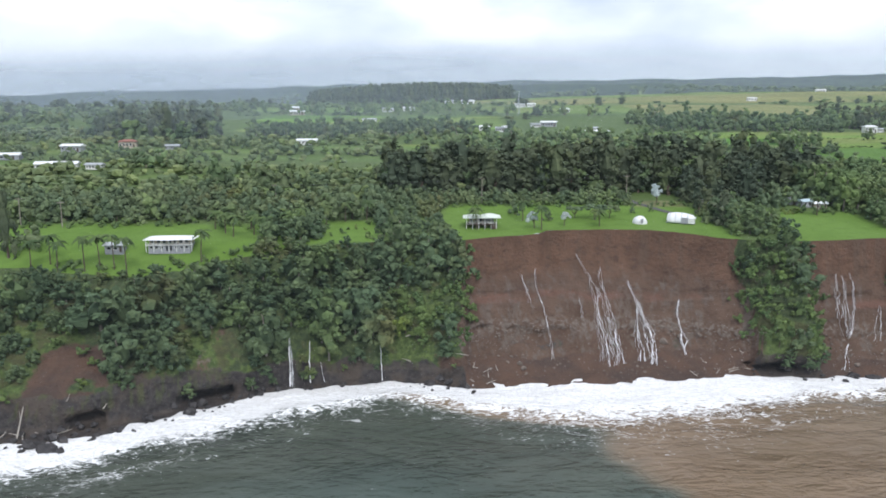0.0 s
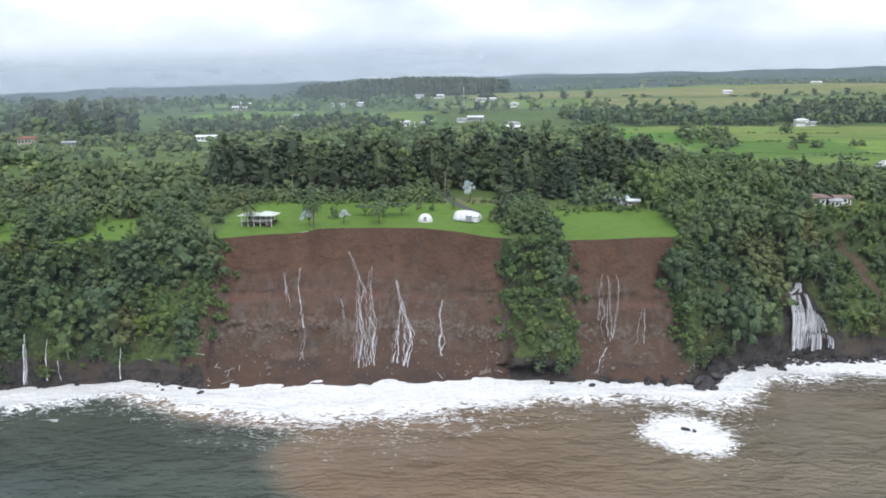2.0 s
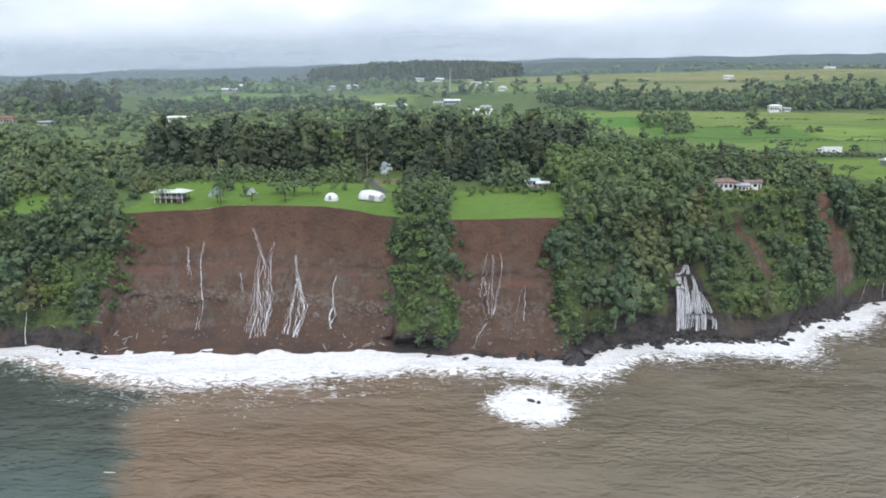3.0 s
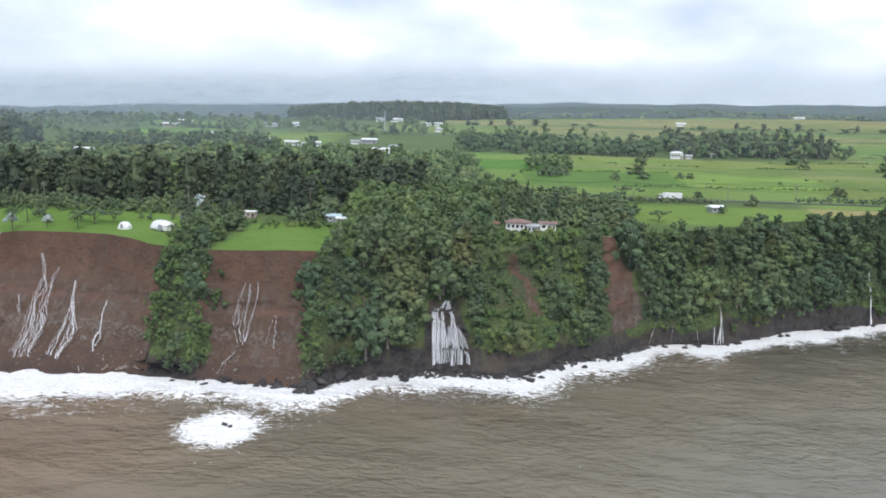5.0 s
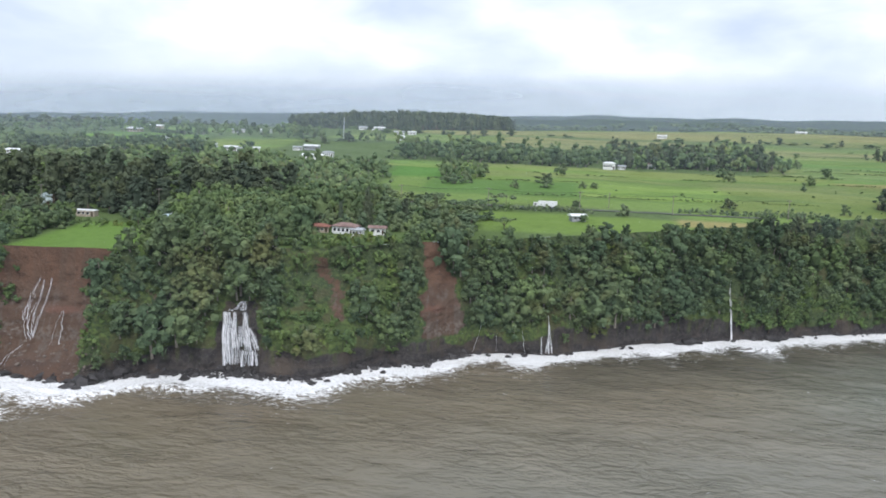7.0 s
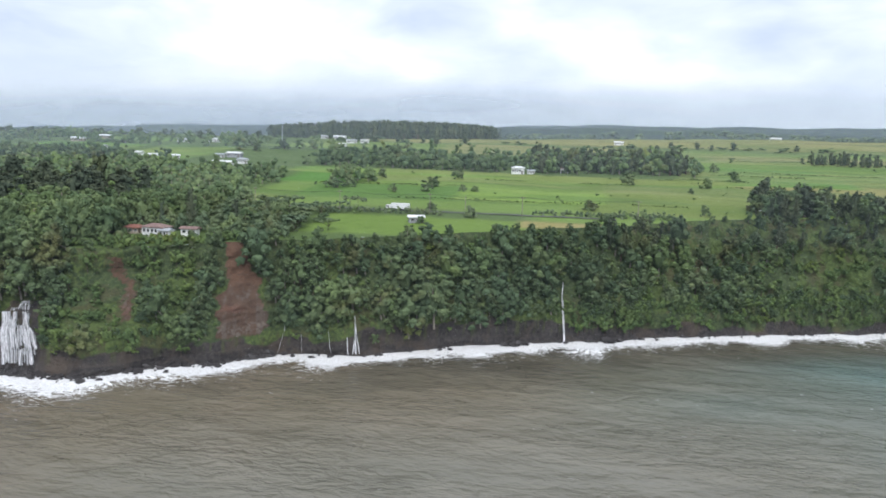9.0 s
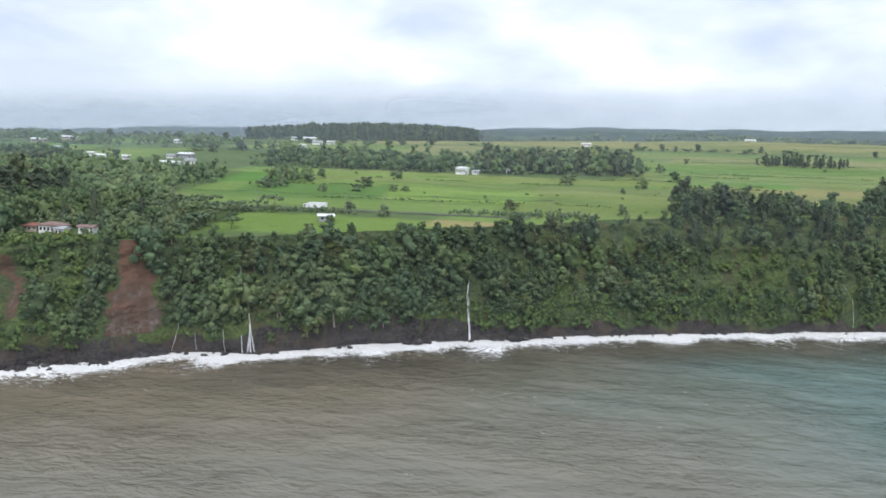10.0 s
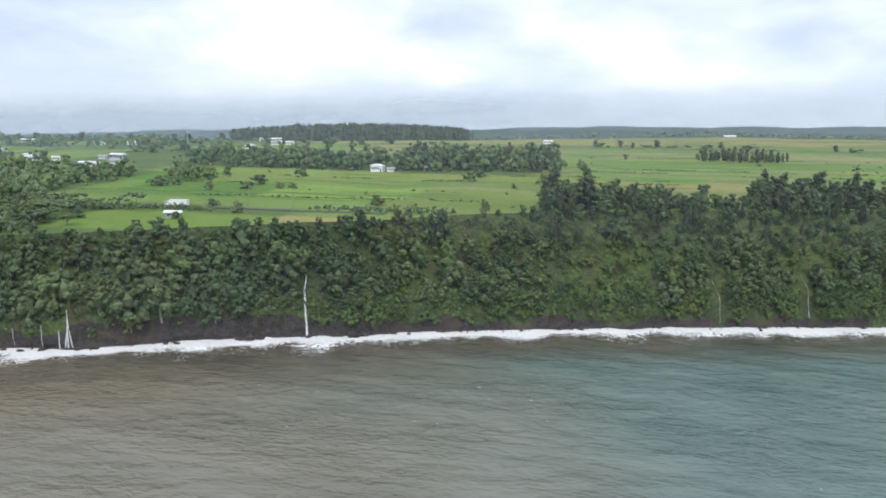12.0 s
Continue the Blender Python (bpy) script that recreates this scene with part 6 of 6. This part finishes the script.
def strand_geo(rng, path, width, out, wander):
    """A flat ribbon of water with some thickness, down a path of (x, z) on the cliff."""
    path = np.array(path, float)
    length = np.concatenate([[0], np.cumsum(np.hypot(*np.diff(path, axis=0).T))])
    n = max(6, int(length[-1] / 0.6))
    s = np.linspace(0, length[-1], n)
    xs, zs = np.interp(s, length, path[:, 0]), np.interp(s, length, path[:, 1])
    xs = xs + wander * (np.cumsum(rng.normal(size=n)) / math.sqrt(n) + 0.22 * rng.normal(size=n))
    g, rows = Geo(), []
    ys = np.array([face_y(px, pz) for px, pz in zip(xs, zs)])
    reach = 4 if out > 0.4 else 2
    ys = np.array([ys[max(0, i - reach):i + reach + 1].min() for i in range(n)])
    ys = np.convolve(np.pad(ys, 2, mode="edge"), np.ones(5) / 5, mode="valid")
    for i in range(n):
        u = i / (n - 1)
        w = width * (0.5 + 0.6 * u) * (1 + 0.3 * math.sin(i * 0.7 + path[0, 0] * 9)) * (0.4 if i == 0 else 1)
        y = ys[i] - out - 0.1
        rows.append([(xs[i] - w * 1.5, y, zs[i]), (xs[i] - w * 0.3, y - 0.14, zs[i]), (xs[i] + w * 0.4, y - 0.14, zs[i]), (xs[i] + w * 1.5, y, zs[i]), (xs[i], y + 0.12, zs[i])])
    return g.shell(rows)


def waterfall(label, strands, width, copies=1, out=0.1, wander=0.25, sheer=0, group="waterfalls"):
    rng = np.random.default_rng(int(abs(strands[0][0][0]) * 10))
    x, z = strands[0][-1]
    top = new("waterfall")
    top.matrix_world = pose(x, face_y(x, z) - out, z)
    tagged(top, label, "waterfall", group)
    inv = top.matrix_world.inverted()
    for path in strands:
        for c_ in range(copies + sheer):
            off = 0 if copies == 1 else rng.uniform(-0.5, 0.5)
            wet = c_ >= copies
            nip = rng.uniform(-0.5, 0.7) if out > 0.85 else 0.0
            g = strand_geo(rng, [(px + off * (0.2 + 0.8 * i / len(path)) * min(1.0, 3.5 * width + (0.75 if width < 0.11 and out > 0.85 else 0.35 if out > 0.4 else 0.3)), pz) for i, (px, pz) in enumerate([(path[0][0], path[0][1] + nip)] + list(path[1:-1]) + [(path[-1][0], path[-1][1] + nip)])], width * rng.uniform(0.35, 1.35) * (3.6 if wet else 1.0), out + (-0.1 if wet else rng.uniform(0, 0.12)), wander)
            o = part("strand", g, M_SHEER if wet else M_FALL, None)
            edge = o.data.attributes.new("core", "FLOAT", "POINT")
            edge.data.foreach_set("value", np.tile(np.array([0, 1, 1, 0, 0.3], np.float32), len(g.v) // 5))
            o.parent = top
            o.matrix_parent_inverse = inv


waterfall("braided white stream running down the bare earth slide", (((44.0, 27.2), (45.2, 24.6), (47.1, 21.1), (47.7, 10.7), (48.6, 2.4)), ((47.1, 21.1), (49.6, 17.2), (50.4, 9.9), (50.5, 2.2)), ((50.5, 23.6), (49.7, 21.0), (50.6, 15.8), (51.8, 9.2), (52.2, 2.5)), ((48.9, 19.0), (48.3, 13.4), (49.8, 8.6), (49.6, 2.1)), ((47.3, 14), (47.2, 9), (47.6, 3)), ((51.2, 12), (52.8, 8), (52.9, 3))), 0.045, 3, wander=0.75)
waterfall("white stream cutting down the bare earth slide", (((57.3, 20.5), (59.8, 13.2), (61.8, 7.9), (60.5, 2.1)), ((59.5, 13.2), (60.4, 7.9), (60.8, 2.3)), ((58.7, 15.3), (58.0, 9.1), (58.0, 2.7))), 0.05, 4, wander=0.6)
waterfall("short thin white stream on the bare earth slide", (((69.7, 16.4), (68.9, 13.3), (69.4, 8.7), (68.7, 6.7), (69.3, 3.9)), ((69.4, 9), (70.2, 6.9), (69.0, 5.0))), 0.045, 4, wander=0.4)
waterfall("faint trickles of water on the bare earth slide", (((32.1, 24.0), (31.9, 20.5), (33.5, 14.1), (34.4, 10.0)), ((34.4, 10.0), (34.7, 3.9)), ((27.7, 23.2), (28.6, 20.0), (29.4, 16.2)), ((43.4, 16.7), (44.5, 12.0))), 0.036, 2, wander=0.5)
waterfall("pale braided stream on the smaller earth slide", (((110.2, 23.6), (108.9, 19.2), (109.4, 13.2), (110.4, 8.1)), ((113.6, 23.8), (113.9, 21.3), (113.2, 15.6), (112.1, 8.9)), ((111.6, 23.3), (111.3, 16.2), (111.2, 8.4)), ((110.3, 7.0), (108.3, 4.4), (107.3, 1.8)), ((119.8, 16.0), (119.3, 7.3)), ((109.2, 18.0), (108.6, 13.0))), 0.034, 3, wander=0.6)


def veil(rng, count, top_a, top_b, foot_a, foot_b, bow=0.0, short=0.0):
    """Strand paths spread between two edges, each edge from (x, z) at the lip to (x, z) at the foot."""
    paths = []
    for i in range(count):
        u = (i + rng.uniform(0.15, 0.85)) / count
        a = [top_a[q] + (top_b[q] - top_a[q]) * u for q in (0, 1)]
        b = [foot_a[q] + (foot_b[q] - foot_a[q]) * u for q in (0, 1)]
        drop = rng.uniform(0, short)
        m = ((a[0] + b[0]) / 2 + bow, a[1] + (b[1] - a[1]) * 0.4)
        paths.append((tuple(a), m, (b[0], b[1] + drop * (a[1] - b[1]))))
    return tuple(paths)


fall_rng = np.random.default_rng(31)
UPPER_FALL = veil(fall_rng, 4, (163.9, 18.9), (164.9, 19.0), (162.4, 16.7), (163.4, 16.6)) + veil(fall_rng, 4, (164.5, 18.8), (165.3, 18.7), (164.3, 16.5), (165.4, 16.4)) + veil(fall_rng, 6, (161.4, 17.0), (163.0, 17.0), (160.9, 16.4), (162.4, 16.3))
UPPER_FALL += veil(fall_rng, 10, (160.6, 16.5), (161.2, 16.5), (161.2, 1.9), (162.0, 1.9)) + veil(fall_rng, 12, (161.2, 16.4), (162.2, 16.4), (161.9, 1.8), (163.2, 1.9), 0.0, 0.1)
UPPER_FALL += veil(fall_rng, 9, (163.0, 16.3), (163.6, 16.3), (163.7, 6.0), (165.0, 6.0), 0.1, 0.25) + veil(fall_rng, 10, (163.1, 12.4), (164.2, 12.2), (163.7, 6.0), (165.3, 6.1), 0.1, 0.15)
UPPER_FALL += veil(fall_rng, 8, (165.3, 16.2), (165.9, 16.2), (165.9, 11.6), (167.2, 12.0), 0.2) + veil(fall_rng, 15, (165.7, 12.8), (167.9, 12.0), (166.5, 6.0), (171.0, 6.0), 0.3, 0.15)
UPPER_FALL += veil(fall_rng, 9, (165.9, 12.2), (167.2, 11.8), (166.5, 6.0), (168.6, 6.0), 0.2)
UPPER_FALL += veil(fall_rng, 6, (162.1, 16.2), (163.1, 14.0), (163.0, 4.0), (163.9, 4.6), 0.0, 0.4) + veil(fall_rng, 6, (165.0, 13.0), (166.0, 12.6), (165.2, 6.2), (166.6, 6.2), 0.0, 0.3)
LOWER_FALL = veil(fall_rng, 9, (163.4, 6.3), (165.2, 6.3), (163.2, 1.8), (165.0, 1.9), 0.0, 0.2) + veil(fall_rng, 8, (166.4, 6.4), (167.1, 6.3), (166.4, 1.9), (166.9, 1.9), -0.1)
LOWER_FALL += veil(fall_rng, 10, (168.4, 6.3), (169.4, 6.2), (168.8, 1.8), (169.5, 1.8), 0.1, 0.1) + veil(fall_rng, 8, (170.2, 6.2), (171.1, 6.0), (170.8, 2.2), (171.6, 2.6), 0.1, 0.4)
LOWER_FALL += veil(fall_rng, 14, (163.4, 6.5), (171.0, 6.2), (163.4, 4.8), (171.2, 4.6), 0.0, 0.3)
LOWER_FALL += veil(fall_rng, 8, (164.8, 6.2), (168.6, 6.2), (164.8, 2.0), (168.8, 1.9), 0.0, 0.3)
waterfall("broad white waterfall dropping over a basalt ledge", UPPER_FALL, 0.046, 1, out=0.5, wander=0.09, sheer=1)
waterfall("curtain of white water under a basalt ledge", LOWER_FALL, 0.042, 1, out=0.6, wander=0.08, sheer=1)
waterfall("narrow white waterfall dropping from cliff trees to the shore", (((-30.3, 12.2), (-29.8, 6.9), (-29.6, 0.8)),), 0.1, 3, out=0.9, wander=0.15, sheer=1)
waterfall("thin pale trickles down mossy rock to the shore", (((-25.5, 10.9), (-25.6, 1.0)), ((-22.8, 5.9), (-22.0, 1.2)), ((-8.7, 10.5), (-7.9, 1.0))), 0.1, 1, out=0.6, wander=0.2)
waterfall("small white waterfall fanning out over black rock", (((249.6, 13.0), (249.8, 11.0), (250.3, 8.2), (249.5, 0.8)), ((250.2, 8.2), (251.4, 0.8)), ((250.0, 10.0), (250.5, 0.8)), ((247.8, 6.4), (248.1, 0.8))), 0.055, 2, out=0.8, wander=0.15, sheer=1)
waterfall("thin trickles down dark rock beside a fall", (((227.9, 13.8), (229.2, 9.4), (227.3, 0.9)), ((242.0, 8.2), (242.8, 0.9)), ((234, 7), (234.3, 1.5))), 0.036, 1, out=0.7, wander=0.2)
waterfall("tall slender white waterfall between cliff trees", (((313.3, 21.6), (313.1, 16.4), (314.7, 0.8)), ((313.4, 15), (314.4, 0.8))), 0.075, 2, out=1.0, wander=0.15, sheer=1)
waterfall("thin white stream winding down a green slope", (((456.6, 18.6), (458.2, 15.5), (459.6, 12.0), (460.4, 2.0)),), 0.07, 1, out=0.5, wander=0.3)
waterfall("thin pale stream high on a green slope", (((491.8, 20.5), (494.6, 14.8), (495.3, 4.0)),), 0.06, 1, out=0.5, wander=0.3)

# ---- rocks of the shore ----
rng = np.random.default_rng(77)
ROCKS = []
for i in range(6):
    v, t = lump(rng, (0, 0, 0), (1, 0.85, 0.7), 4, 7)
    v = v * rng.uniform(0.85, 1.15, v.shape)
    ROCKS.append((v, t))
ROCK_MESH = [tri_mesh("boulder", v, t, M_BOULDER) for v, t in ROCKS]


def boulder(x, y, z, s, label="dark wet basalt boulder on the shore"):
    o = new("boulder", ROCK_MESH[int(rng.integers(6))])
    o.matrix_world = pose(x, y, z, rng.uniform(-20, 20), rng.uniform(-20, 20), rng.uniform(0, 360)) @ Matrix.Diagonal((s * rng.uniform(0.8, 1.3), s, s * rng.uniform(0.6, 0.9), 1))
    tagged(o, label, "boulder", "boulders on the shore")


small = []
for _ in range(1500):
    x = rng.uniform(-140, 560)
    dense = float(np.interp(x, (-140, -90, -60, 0, 90, 128, 140, 205, 215, 330, 420, 560), (0.6, 0.9, 0.5, 0.3, 0.3, 1, 1, 1, 0.6, 0.45, 0.8, 0.6)))
    if rng.uniform() > dense or 14 < x < 84:
        continue
    d = rng.normal(1.2, 2.0)
    y = float(shore(x)) + d
    s = 0.35 + rng.exponential(0.45)
    z = max(0.1, 0.25 + 0.25 * max(0, d))
    if s > 0.95 and 88 < x < 340:
        boulder(x, y, z, min(s, 2.2))
    else:
        small.append((x, y, z, min(s, 1.6)))
for _ in range(620):
    x = rng.uniform(136, 226)
    d = rng.normal(0.4, 2.2)
    s = 0.3 + rng.exponential(0.4)
    z = max(0.1, 0.2 + 0.3 * max(0, d))
    if s > 0.85:
        boulder(x, float(shore(x)) + d, z, min(s, 1.9))
    else:
        small.append((x, float(shore(x)) + d, z, s))
for x, y, z, s in ((132, 177.5, 0.8, 3.0), (134.5, 180, 1.4, 3.2), (130.5, 175, 0.5, 2.2), (136, 182.5, 1.6, 3.0), (133, 174, 0.3, 1.6), (128.5, 178.5, 0.5, 1.8), (138, 185.5, 1.8, 2.8),
                   (119.5, 151.5, 0.2, 0.8), (121.2, 150.6, 0.1, 0.6), (-72, 143.5, 0.5, 2.6), (-75.5, 145, 0.5, 2.0), (-69, 143, 0.2, 1.4), (298, 268.5, 0.9, 3.0), (301, 270.5, 1.0, 2.4), (295, 267.8, 0.5, 1.8), (330, 283.5, 1.0, 2.8), (333, 285, 1.0, 2.2), (197, 206, 0.3, 1.6), (201, 211, 0.4, 1.7), (204, 208.5, 0.2, 1.2)):
    boulder(x, y, z, s)


def rubble(name, rows, mat, label):
    V, T, o = [], [], 0
    for x, y, z, s in rows:
        v, t = ROCKS[int(rng.integers(6))]
        a = rng.uniform(0, 6.28)
        p = v * s * rng.uniform(0.7, 1.2, 3)
        V.append(np.stack([p[:, 0] * math.cos(a) - p[:, 1] * math.sin(a), p[:, 0] * math.sin(a) + p[:, 1] * math.cos(a), p[:, 2]], 1) + np.array([x, y, z]))
        T.append(t + o)
        o += len(v)
    tagged(new(name, tri_mesh(name, np.concatenate(V), np.concatenate(T), mat)), label, "rocks", kind="stuff")


rubble("shore_stones", small, M_BOULDER, "dark wet stones and cobbles along the waterline")
pale = []
for _ in range(760):
    x = rng.uniform(13, 86) if rng.uniform() < 0.8 else rng.uniform(103, 134)
    z = (10.2 - 2.2 * abs(x - 50) / 40 + rng.normal(0, 0.7)) if rng.uniform() < 0.55 else rng.uniform(0.8, 9)
    if x > 100:
        z = rng.uniform(1, 9)
    if vn(x * 0.1, 4.0, 44, 2) < 0.38 and z > 8:
        continue
    pale.append((x, face_y(x, z) - 0.1, z, 0.12 + rng.exponential(0.16)))
rubble("slide_rubble", pale, M_PALE_ROCK, "pale stones loosened from the earth slide")
# driftwood and broken branches at the slide's foot
for i in range(34):
    x = (rng.normal(14, 4.5), rng.normal(78, 7), rng.uniform(-90, -60), rng.uniform(-28, 0))[i % 4]
    d = rng.uniform(2.0, 7.5)
    f_ = d / max(4.0, float(brink(x) - shore(x)))
    y, z, _ = (float(v) for v in cliff_point(x, f_))
    a, ln = rng.uniform(0, 3.14), rng.uniform(1.2, 4.0)
    dx, dy = math.cos(a) * ln / 2, math.sin(a) * ln / 4
    g = Geo().rod((-dx, -dy, 0.15), (dx, dy, 0.3 + rng.uniform(0, 0.8)), 0.11, 0.05, 6)
    g.rod((0, 0, 0.3), (dx * 0.4, dy + 0.6, 0.9 + rng.uniform(0, 0.5)), 0.05, 0.02, 5)
    o = part("driftwood_branch", g, M_DRIFT, None)
    o.matrix_world = pose(x, y, z)
    tagged(o, "bleached broken branch washed up at the cliff's foot", "driftwood", "driftwood branches")
g = Geo().rod((0, 0, -0.4), (1.6, 0.8, 6.5), 0.22, 0.08, 7).rod((1.0, 0.5, 4.2), (0.6, 0.9, 5.6), 0.07, 0.03, 5)
o = part("dead_trunk", g, M_DRIFT, None)
o.matrix_world = pose(-79.5, float(shore(-79.5)) + 2.5, 0.9)
tagged(o, "bleached dead tree trunk leaning by the water", "driftwood")


# low shrubs along the edges of the lawns
edge_rows = []
for _ in range(460):
    side = int(rng.integers(8))
    if side == 0:
        x, y = rng.uniform(98, 136), rng.normal(230, 2.5)
    elif side == 1:
        x, y = rng.uniform(10, 86), rng.normal(242, 1.6)
    elif side == 2:
        x, y = rng.uniform(-112, -30), rng.normal(217, 2.0)
    elif side == 3:
        x, y = rng.uniform(-40, 8), rng.normal(211, 6)
    elif side > 5:
        x = rng.uniform(136, 214)
        y = float(brink(x)) + rng.uniform(0.5, 7)
    elif side == 5:
        x, y = rng.uniform(171, 199), rng.normal(232.5, 1.2)
    else:
        x = rng.uniform(-90, -30)
        y = float(brink(x)) + rng.normal(2.5, 1.5)
    s = rng.uniform(0.35, 0.95) * (1.6 if side > 5 else 1.0)
    edge_rows.append(("shrub", int(rng.integers(4)), x, y, float(ground_z(x, y)) - 0.1, s, s, rng.uniform(0, 6.28), 0.0))
woods("lawn_shrubs", edge_rows, "far", "low green shrubs along the edges of the lawns", "shrubs")
